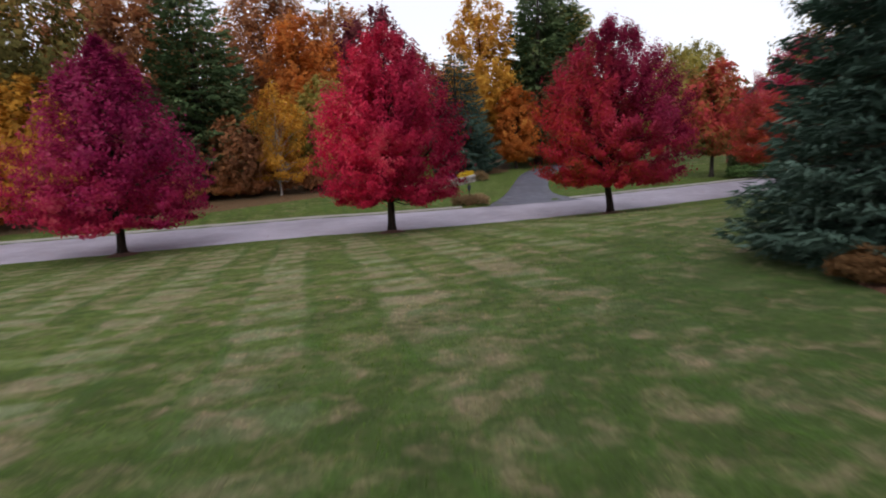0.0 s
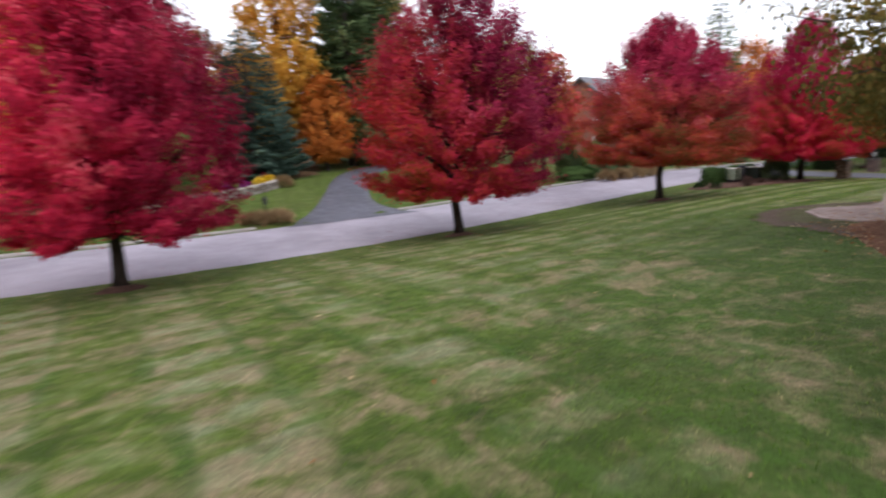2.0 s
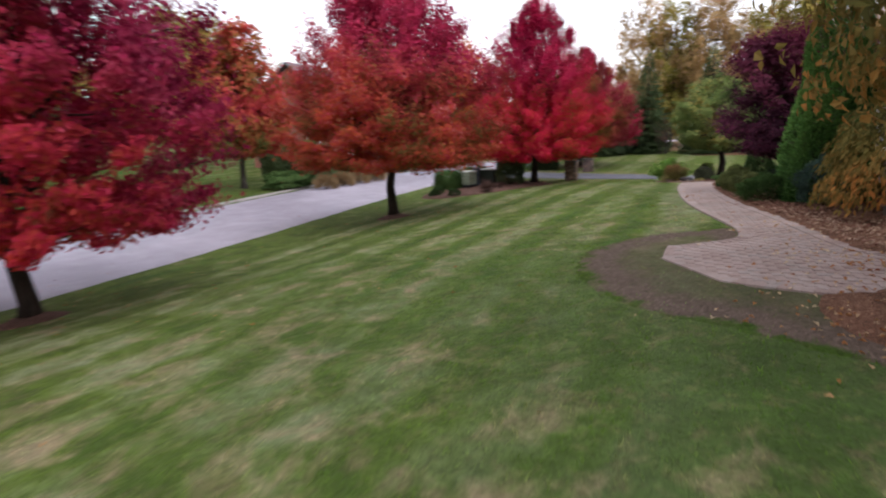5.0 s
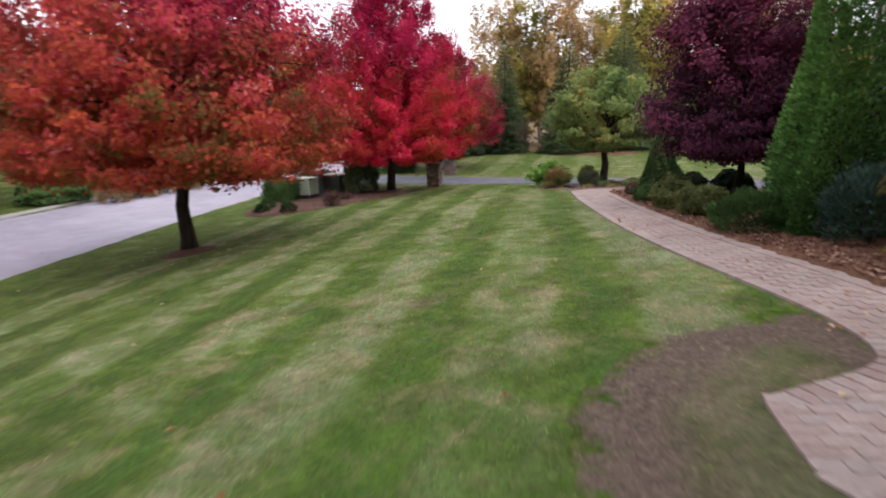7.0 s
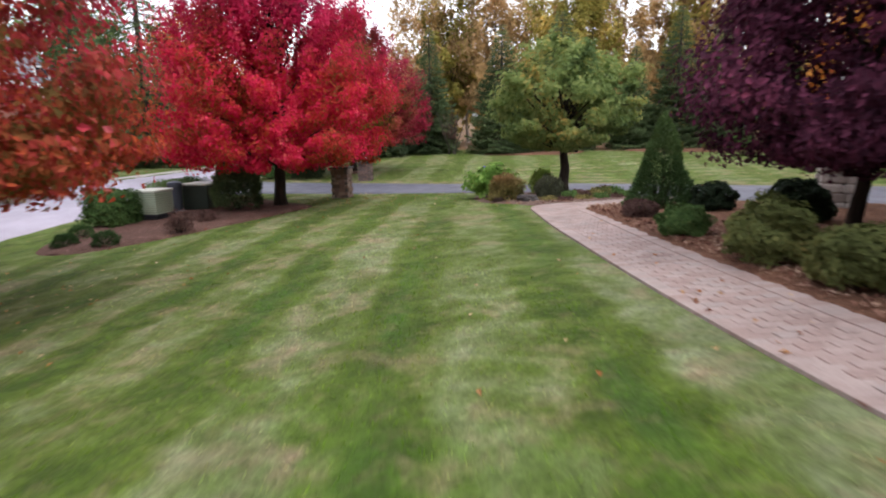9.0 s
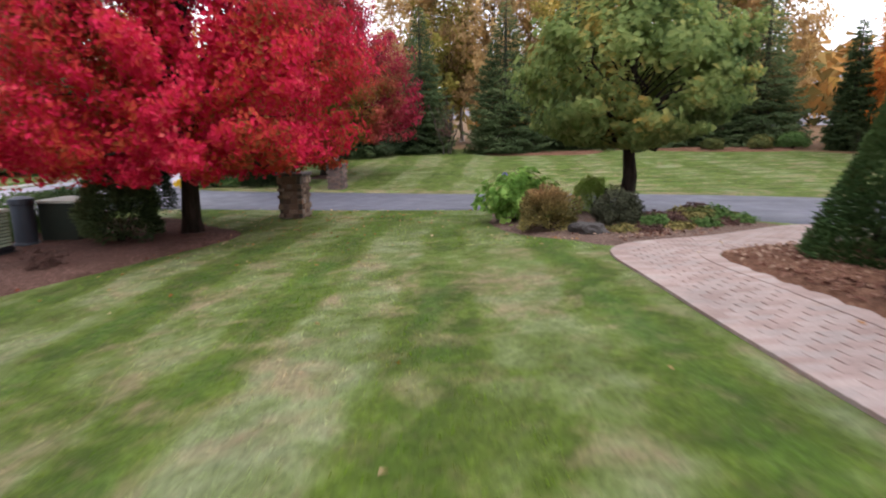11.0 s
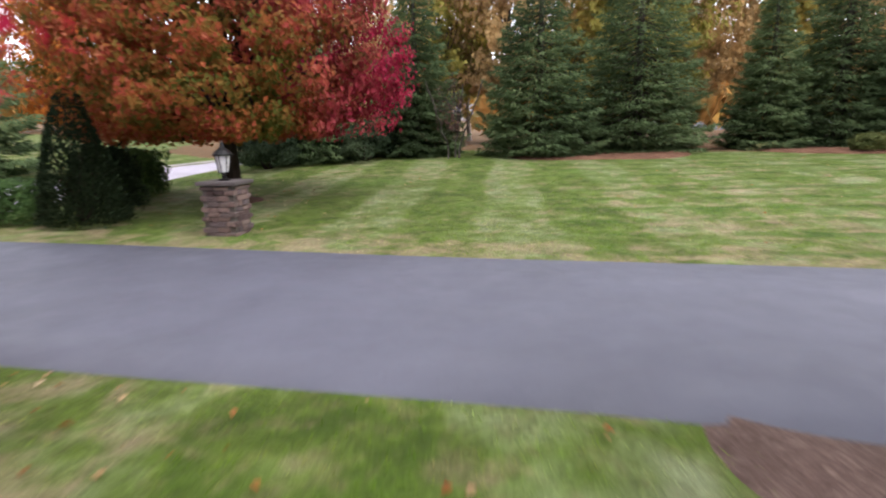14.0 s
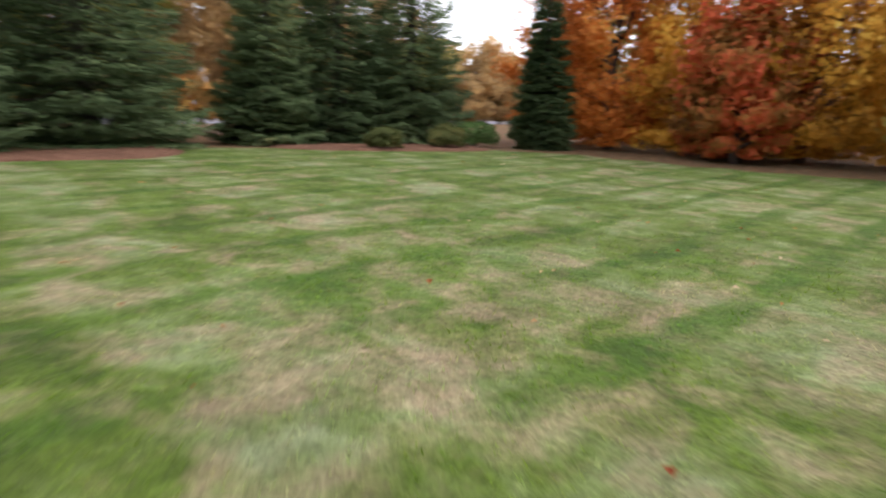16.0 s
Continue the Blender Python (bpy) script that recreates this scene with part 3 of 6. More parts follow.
def box(bm, x0, y0, z0, x1, y1, z1, bevel=0.0, m=None):
    made = bmesh.ops.create_cube(bm, size=1.0)["verts"]
    bmesh.ops.scale(bm, vec=(x1 - x0, y1 - y0, z1 - z0), verts=made)
    bmesh.ops.translate(bm, vec=((x0 + x1) / 2, (y0 + y1) / 2, (z0 + z1) / 2), verts=made)
    if bevel:
        es = list({e for v in made for e in v.link_edges})
        got = bmesh.ops.bevel(bm, geom=es, offset=bevel, segments=2, affect="EDGES", profile=0.6)
        made = list({v for f in got["faces"] for v in f.verts} | {v for v in made if v.is_valid})
    if m is not None:
        bmesh.ops.transform(bm, matrix=m, verts=[v for v in made if v.is_valid])
    return made


def lathe(bm, rings, sides=16, turn=0.0, cap=True):
    """A round (or many-sided) body from rows of (radius, height)."""
    loops = []
    for r, z in rings:
        loops.append([bm.verts.new((r * math.cos(turn + 2 * math.pi * i / sides), r * math.sin(turn + 2 * math.pi * i / sides), z)) for i in range(sides)])
    for a, b in zip(loops, loops[1:]):
        for i in range(sides):
            bm.faces.new((a[i], a[(i + 1) % sides], b[(i + 1) % sides], b[i]))
    if cap:
        bm.faces.new(loops[0][::-1]), bm.faces.new(loops[-1])


def tubes(paths, sides=7):
    """Corners and faces of tapered, bent limbs: each path is rows of x, y, z, radius."""
    V, F, n = [], [], 0
    ang = np.arange(sides) * 2 * np.pi / sides
    for p in paths:
        p = np.asarray(p, float)
        d = np.gradient(p[:, :3], axis=0)
        d /= np.linalg.norm(d, axis=1, keepdims=True) + 1e-9
        a = np.cross(d, (0.31, 0.17, 0.93) if abs(d[0, 2]) < 0.9 else (1.0, 0.1, 0.0))
        a /= np.linalg.norm(a, axis=1, keepdims=True) + 1e-9
        b = np.cross(d, a)
        ring = p[:, None, :3] + p[:, 3, None, None] * (np.cos(ang)[None, :, None] * a[:, None] + np.sin(ang)[None, :, None] * b[:, None])
        V.append(ring.reshape(-1, 3))
        k = len(p)
        i, j = np.meshgrid(np.arange(k - 1), np.arange(sides), indexing="ij")
        q = n + np.stack([i * sides + j, i * sides + (j + 1) % sides, (i + 1) * sides + (j + 1) % sides, (i + 1) * sides + j], -1)
        F.append(q.reshape(-1, 4))
        n += k * sides
    return np.concatenate(V), np.concatenate(F)


def leaves(rng, at, out, size, slim=0.62, flat=1.0, fold=0.18, along_out=0.35, jitter=0.4, far=False):
    """Corners and faces of single leaves at the given places, facing roughly out and up."""
    k = len(at)
    nor = out * flat + rng.normal(0, jitter, (k, 3)) + (0, 0, 0.45)
    nor /= np.linalg.norm(nor, axis=1, keepdims=True) + 1e-9
    ax = rng.normal(0, 1, (k, 3)) + out * along_out * 2 + (0, 0, -0.35)
    ax -= nor * (ax * nor).sum(1, keepdims=True)
    ax /= np.linalg.norm(ax, axis=1, keepdims=True) + 1e-9
    side = np.cross(nor, ax)
    L = size * rng.uniform(0.65, 1.3, (k, 1))
    W = L * slim * rng.uniform(0.8, 1.2, (k, 1)) * 0.5
    f = nor * L * fold
    if far:
        v = np.stack([at - ax * L * 0.5 + side * W, at - ax * L * 0.5 - side * W + f, at + ax * L * 0.5 - f * 0.5], 1)
        return v.reshape(-1, 3), np.arange(3 * k).reshape(-1, 3)
    v = np.stack([at - ax * L * 0.5, at + side * W + f * 0.6 - ax * L * 0.05, at + ax * L * 0.5 - f * 0.5, at - side * W + f * 0.6 - ax * L * 0.05], 1)
    return v.reshape(-1, 3), np.arange(4 * k).reshape(-1, 4)


def blades(rng, at, way, size, slim=0.16, far=False):
    """Corners and faces of narrow sprays that point along way."""
    k = len(at)
    way = way / (np.linalg.norm(way, axis=1, keepdims=True) + 1e-9)
    side = np.cross(way, rng.normal(0, 1, (k, 3)) * 0.5 + (0, 0, 1))
    side /= np.linalg.norm(side, axis=1, keepdims=True) + 1e-9
    L = np.asarray(size).reshape(-1, 1) * rng.uniform(0.7, 1.25, (k, 1))
    W = L * slim * 0.5
    up = np.cross(side, way) * L * 0.05
    if far:
        v = np.stack([at + side * W, at - side * W + up * 2, at + way * L - up], 1)
        return v.reshape(-1, 3), np.arange(3 * k).reshape(-1, 3)
    v = np.stack([at, at + way * L * 0.45 + side * W + up, at + way * L - up, at + way * L * 0.45 - side * W + up], 1)
    return v.reshape(-1, 3), np.arange(4 * k).reshape(-1, 4)


def bough(rng, a, b, r0, r1, n=6, sag=0.0, wander=0.04):
    """A bent limb from a to b."""
    a, b = np.asarray(a, float), np.asarray(b, float)
    t = np.linspace(0, 1, n)[:, None]
    p = a + (b - a) * t
    ln = np.linalg.norm(b - a)
    p[1:-1] += rng.normal(0, wander * ln, (n - 2, 3))
    p[:, 2] += sag * ln * np.sin(np.pi * t[:, 0])
    return np.c_[p, r0 + (r1 - r0) * t[:, 0] ** 0.8]


def egg(u, low, high):
    top = low / (low + high)
    return ((u + 1e-4) / top) ** low * ((1 - u) / (1 - top)) ** high


def broadleaf(name, x, y, h, r, clear, count, size, leaf, bark, label, category, group="", seed=1, low=0.32, high=0.7,
              clumps=200, trunk=0.14, stems=1, lump=0.17, shell=0.5, squash=0.62, lean=0.0, part_label="", z=None, limbs_shown=70, tuft=1.0, bumpy=0.06, stretch=0.55, far=False, floor=0.72):
    """A leafy tree: a tapered, forking trunk with limbs, and a crown of separate boughs full of leaves."""
    rng = np.random.default_rng(seed)
    root = thing(name, x, y, label, category, group, z=z)
    u = rng.beta(1.2, 1.5, clumps)
    u[: clumps // 12] = rng.uniform(0.0, 0.1, clumps // 12)
    az = np.arange(clumps) * 2.39996 + rng.uniform(-0.5, 0.5, clumps)
    lobes = 1 + bumpy * np.sin(az * 3 + seed + u * 5) + bumpy * np.sin(az * 5 + 2.1 * seed - u * 9)
    R = r * egg(u, low, high) * lobes
    rad = R * np.sqrt(rng.uniform(0.0, 1.0, clumps) * (1 - (shell * (1 - u)) ** 2) + (shell * (1 - u)) ** 2) * 0.92
    c = np.stack([rad * np.cos(az), rad * np.sin(az), clear + u * (h - clear) * 0.97], 1)
    c[:, 2] -= 0.2 * rad * (u < 0.45) * (0.5 - u)
    c[:, 0] += lean * (c[:, 2] / h) ** 2
    limbs = []
    for k in range(stems):
        off = np.array([0.0, 0.0, 0.0]) if stems == 1 else np.array([0.2 * math.cos(k * 2.4), 0.2 * math.sin(k * 2.4), 0])
        tip = np.array([lean * 0.8 + off[0] * 5, off[1] * 5, h * 0.86])
        flare = [[off[0], off[1], -0.08, trunk * 1.55], [off[0], off[1], 0.05, trunk * 1.3], [off[0], off[1], 0.25, trunk * 1.06]]
        stem = bough(rng, off + (0, 0, 0.3), tip, trunk, 0.02, 9, 0, 0.012)
        limbs.append(np.vstack([flare, stem]))
    main = limbs[0][3:]
    pick = rng.permutation(clumps)[: min(clumps, limbs_shown)]
    for i, k in enumerate(pick):
        zb = clear * 0.72 + (c[k, 2] - clear) * (0.42 if i < 18 else 0.7)
        zb = min(max(zb, clear * 0.98), h * 0.8)
        j = np.interp(zb, main[:, 2], np.arange(len(main)))
        base = np.array([np.interp(j, np.arange(len(main)), main[:, q]) for q in range(4)])
        thick = base[3] * (0.7 if i < 5 else 0.5 if i < 18 else 0.28)
        limbs.append(bough(rng, base[:3], c[k], thick, 0.008, 6, 0.09 if c[k, 2] > clear * 1.4 else -0.05, 0.035))
    v, f = tubes(limbs, 7 if limbs_shown > 40 else 5)
    sheet("trunk", v, f, bark, root, smooth_shade=True)
    share = rng.integers(0, clumps, count)
    big = (lump * r * (0.55 + 0.7 * rng.random(clumps)) * np.clip(0.55 + R / r * 0.6, 0.45, 1.1))[share, None]
    g = rng.normal(0, 1, (count, 3))
    g /= np.linalg.norm(g, axis=1, keepdims=True)
    g *= rng.uniform(0.1, 1.0, (count, 1)) ** 0.6
    rise = c - (lean * 0.5, 0, clear + (h - clear) * 0.1)
    rise /= np.linalg.norm(rise, axis=1, keepdims=True) + 1e-9
    rise = (rise + (0, 0, 0.35))[share]
    at = c[share] + g * big * (tuft, tuft, squash * tuft) + rise * big * rng.normal(0, stretch, (count, 1))
    wrap = np.hypot(at[:, 0] - lean * (at[:, 2] / h) ** 2, at[:, 1])
    lim = r * egg(np.clip((at[:, 2] - clear) / (h - clear), 0.03, 0.995), low, high) * (1.06 + rng.uniform(0, 0.12, count)) + 0.1
    k = np.minimum(1, lim / (wrap + 1e-6))
    at[:, 0] *= k
    at[:, 1] *= k
    at[:, 2] = np.maximum(at[:, 2], clear * floor)
    out = at - (lean * 0.5, 0, clear + (h - clear) * 0.35)
    out /= np.linalg.norm(out, axis=1, keepdims=True) + 1e-9
    v, f = leaves(rng, at, out * 0.8 + g * 0.55, size, jitter=0.3, far=far)
    sheet("crown", v, f, leaf, root, part_label)
    return root


def conifer(name, x, y, h, r, leaf, bark, label, category, group="", seed=1, step=0.3, arms=9, sprays=46, size=0.26, slim=0.2,
            droop=0.22, skirt=0.12, power=0.85, rise=0.0, z=None, rag=0.2, bare=0.0):
    """A needle tree: whorls of drooping arms, each feathered with short sprays."""
    rng = np.random.default_rng(seed)
    root = thing(name, x, y, label, category, group, z=z)
    limbs = [np.array([[0, 0, -0.08, 0.02 * h + 0.05], [0, 0, h * 0.5, 0.012 * h + 0.02], [0, 0, h * 0.98, 0.012]])]
    A, D, S = [], [], []
    zs = np.arange(skirt, h * 0.985, step * (1.0))
    for i, zz in enumerate(zs):
        u = (zz - skirt) / (h - skirt)
        L0 = r * (1 - u) ** power * (0.55 + 0.45 * min(1, (u + 0.02) / 0.08))
        k = max(4, int(round(arms * (0.45 + 0.55 * (1 - u)))))
        for j in range(k):
            if rng.random() < bare:
                continue
            a = i * 1.1 + j * 2 * math.pi / k + rng.uniform(-0.3, 0.3)
            L = L0 * rng.uniform(1 - rag, 1 + rag * 0.7) + 0.08
            w = np.array([math.cos(a), math.sin(a), 0.0])
            base = np.array([0, 0, zz + rng.uniform(-0.4, 0.4) * step])
            n = max(8, int(sprays * 1.8 * (L / r) ** 1.2))
            t = rng.uniform(0.12, 1.0, n) ** 0.7
            lift = rise * t - droop * np.sin(t * np.pi * 0.62) + 0.16 * droop * t ** 3 * 2
            side = np.array([-w[1], w[0], 0.0])
            spread = (rng.uniform(-1, 1, n)) * (0.42 * L * np.sin(np.pi * np.clip(t * 0.82 + 0.12, 0, 1)) + 0.02)
            p = base + w * (L * t)[:, None] + side * spread[:, None] + np.c_[np.zeros(n), np.zeros(n), L * lift - np.abs(spread) * 0.15 + rng.normal(0, 0.03, n)]
            p[:, 2] = np.maximum(p[:, 2], 0.03)
            way = w * 0.75 + side * (np.sign(spread) * 0.75 * rng.uniform(0.2, 1.1, n))[:, None] + np.c_[rng.normal(0, 0.2, (n, 2)), rng.normal(-0.12 + rise * 0.4, 0.22, n)]
            A.append(p), D.append(way), S.append(np.full(n, size * 0.78) * (0.7 + 0.5 * (1 - u)))
            if j % 2 == 0:
                limbs.append(np.array([[*base, 0.012 * L + 0.006], [*(base + w * L * 0.5 + (0, 0, -droop * L * 0.8)), 0.008 * L + 0.004], [*(base + w * L * 0.9 + (0, 0, L * (rise * 0.9 - droop * 0.8))), 0.004]]))
    v, f = tubes(limbs, 5)
    sheet("trunk", v, f, bark, root, smooth_shade=True)
    v, f = blades(rng, np.concatenate(A), np.concatenate(D), np.concatenate(S), slim, far=True)
    sheet("foliage", v, f, leaf, root)
    return root


def shrub(name, x, y, h, r, count, size, leaf, label, category="shrub", group="", seed=1, blocky=0.0, lumps=26, slim=0.6, narrow=1.0,
          ry=None, turn=0.0, spiky=False, weep=0.0, z=None, cone=0.0, inner=0.72, uneven=0.15, far=False):
    """A bush: short stems and a billowing skin of small leaves."""
    rng = np.random.default_rng(seed)
    root = thing(name, x, y, label, category, group, turn, z=z)
    ry = ry or r
    az, cz = rng.uniform(0, 2 * np.pi, count), rng.uniform(-0.55 if not cone else 0.0, 1, count)
    if cone:
        cz = 1 - np.sqrt(rng.uniform(0, 1, count))
        prof = (1 - cz) ** cone
        d = np.stack([np.cos(az) * prof, np.sin(az) * prof, cz], 1)
        at = d * (r, ry, h)
        nor = np.stack([np.cos(az), np.sin(az), np.full(count, 0.35)], 1)
    else:
        q = np.sqrt(1 - cz * cz)
        d = np.stack([np.cos(az) * q, np.sin(az) * q, cz], 1)
        if blocky:
            m = np.abs(d).max(1, keepdims=True)
            d = d * (1 - blocky) + d / m * blocky
        nor = d.copy()
        at = d * (r, ry, h * 0.56) + (0, 0, h * 0.44)
    wave = np.zeros(count)
    for _ in range(lumps):
        k = rng.normal(0, 1, 3)
        k /= np.linalg.norm(k)
        wave += np.sin((d @ k) * rng.uniform(5, 12) + rng.uniform(0, 6.3))
    wave *= uneven / math.sqrt(lumps)
    dep = rng.uniform(inner, 1.0, count) ** 0.7 * (1 + wave * (1 - blocky * 0.7))
    c0 = np.array([0, 0, h * 0.44 if not cone else 0.0])
    if cone:
        at[:, :2] *= dep[:, None]
    else:
        at = c0 + (at - c0) * dep[:, None]
    at[:, 2] = np.maximum(at[:, 2], 0.02 + rng.random(count) * 0.06)
    if weep:
        v, f = blades(rng, at, nor * 0.5 + (0, 0, -weep) + rng.normal(0, 0.25, (count, 3)), np.full(count, size), slim, far)
    elif spiky:
        v, f = blades(rng, at, nor + (0, 0, 0.5) + rng.normal(0, 0.4, (count, 3)), np.full(count, size), slim, far)
    else:
        v, f = leaves(rng, at, nor, size, slim, 0.8, far=far)
    sheet("foliage", v, f, leaf, root)
    stems = [bough(rng, (rng.normal(0, 0.04), rng.normal(0, 0.04), -0.04), (r * 0.55 * math.cos(a), ry * 0.55 * math.sin(a), h * rng.uniform(0.4, 0.75)), 0.012 + 0.012 * r, 0.004, 5) for a in np.arange(8) * 0.785]
    v, f = tubes(stems, 5)
    sheet("woody_base", v, f, M_BARK, root)
    return root


def inside(poly, x, y):
    """Which places lie within an outline."""
    x, y = np.asarray(x, float), np.asarray(y, float)
    hit = np.zeros(np.broadcast(x, y).shape, bool)
    for (xa, ya), (xb, yb) in zip(poly, poly[1:] + poly[:1]):
        cut = (ya > y) != (yb > y)
        hit ^= cut & (x < (xb - xa) * (y - ya) / ((yb - ya) if yb != ya else 1e-9) + xa)
    return hit


def rounded(poly, times=2):
    for _ in range(times):
        poly = [q for a, b in zip(poly, poly[1:] + poly[:1]) for q in ((a[0] * 0.75 + b[0] * 0.25, a[1] * 0.75 + b[1] * 0.25), (a[0] * 0.25 + b[0] * 0.75, a[1] * 0.25 + b[1] * 0.75))]
    return poly


def bed(name, poly, material, rise, label, cell=0.25, cut=None):
    """A planting bed: a low mound of loose material over the ground, feathered at its rim."""
    poly = rounded(poly)
    P = np.array(poly)
    x0, y0 = P.min(0) - cell
    nx, ny = (np.ceil((P.max(0) - P.min(0)) / cell).astype(int) + 3)
    X, Y = np.meshgrid(x0 + np.arange(nx) * cell, y0 + np.arange(ny) * cell, indexing="ij")
    keep = inside(poly, X, Y)
    Q = np.roll(P, -1, 0)
    pts = np.stack([X.ravel(), Y.ravel()], 1)
    best, near = np.full(len(pts), 1e9), pts.copy()
    for a, b in zip(P, Q):
        t = np.clip(((pts - a) @ (b - a)) / ((b - a) @ (b - a) + 1e-12), 0, 1)
        foot = a + t[:, None] * (b - a)
        d = np.linalg.norm(pts - foot, axis=1)
        m = d < best
        best[m], near[m] = d[m], foot[m]
    best, near = best.reshape(X.shape), near.reshape(*X.shape, 2)
    rim = ~keep & (best < cell * 1.45)
    X[rim], Y[rim] = near[rim][:, 0], near[rim][:, 1]
    Z = ground(X, Y) + np.where(keep, 0.006 + rise * smooth(0, 0.45, best), -0.01)
    Z += np.where(keep, min(0.012, rise * 0.3) * np.sin(X * 7.1 + Y * 3) * np.sin(Y * 8.3 - X * 2) * smooth(0, 0.4, best), 0)
    if cut:
        Z -= 0.09 * np.all([inside(rounded(cut), X + a, Y + b) for a in (-0.05, 0.05) for b in (-0.05, 0.05)], axis=0)
    ok = keep | rim
    F = np.stack([np.arange(nx * ny).reshape(nx, ny)[a:nx - 1 + a, b:ny - 1 + b] for a, b in ((0, 0), (1, 0), (1, 1), (0, 1))], -1)
    okf = np.stack([ok[a:nx - 1 + a, b:ny - 1 + b] for a, b in ((0, 0), (1, 0), (1, 1), (0, 1))], -1).all(-1)
    F = F[okf]
    used, inv = np.unique(F, return_inverse=True)
    V = np.stack([X.ravel(), Y.ravel(), Z.ravel()], 1)[used]
    ob = sheet(name, V, inv.reshape(F.shape), material, smooth_shade=True)
    ob.data.attributes.new("rim", "FLOAT", "POINT").data.foreach_set("value", np.where(keep, best, 0.0).ravel()[used].astype(np.float32))
    return tagged(ob, label, "planting bed", kind="structure")


# ---- the ground: one sheet to the horizon ----
def spaced(lo, hi, fine, far):
    mid = np.arange(lo, hi + 1e-6, fine)
    step = fine * 1.35 ** np.arange(1, 40)
    out = np.cumsum(step)
    out = out[out < far]
    return np.concatenate([lo - out[::-1], mid, hi + out])


DRIVE_NEAR = [(28.4, 36.6), (30.0, 35.2), (30.75, 33.4), (31.05, 31.5), (31.2, 29.5), (31.65, 26.0), (31.75, 24.8), (31.4, 22.6), (30.4, 20.6), (29.0, 18.6), (28.4, 16.0), (28.4, -14.0)]
DRIVE_FAR = [(36.4, 38.2), (34.6, 36.6), (34.1, 35.0), (34.35, 33.5), (34.6, 32.3), (34.95, 29.5), (35.25, 26.9), (35.6, 24.5), (35.8, 22.2), (35.6, 20.0), (34.9, 17.0), (34.6, -14.0)]
NORTH_DRIVE_WEST = [(2.3, 31.6), (3.0, 32.9), (4.0, 36.0), (5.2, 41.5), (6.4, 47.5), (7.6, 52.0), (10.0, 57.5), (14.5, 63.0)]
NORTH_DRIVE_EAST = [(8.6, 33.2), (7.4, 34.7), (7.2, 37.5), (7.9, 42.0), (9.0, 47.0), (10.2, 51.0), (12.6, 55.8), (17.0, 61.0)]
DRIVES = [DRIVE_NEAR + DRIVE_FAR[::-1], NORTH_DRIVE_WEST + NORTH_DRIVE_EAST[::-1]]
WOODS_NORTH = [(-90, 5), (-32, 22), (-24, 26.5), (-19, 29.5), (-14, 32.4), (-10.0, 36.4), (-6.0, 40.4), (-1.5, 49.0), (4.0, 51.5), (6.5, 54), (9, 75), (-30, 120), (-120, 90)]
WOODS_EAST = [(52.5, 40), (51.5, 33), (50.2, 28), (50.6, 22.5), (49.8, 16.4), (47.5, 14.7), (43.9, 13.4), (41.2, 12.2), (38.5, 9.0), (37.5, -20), (120, -60), (140, 30), (90, 80), (60, 58)]


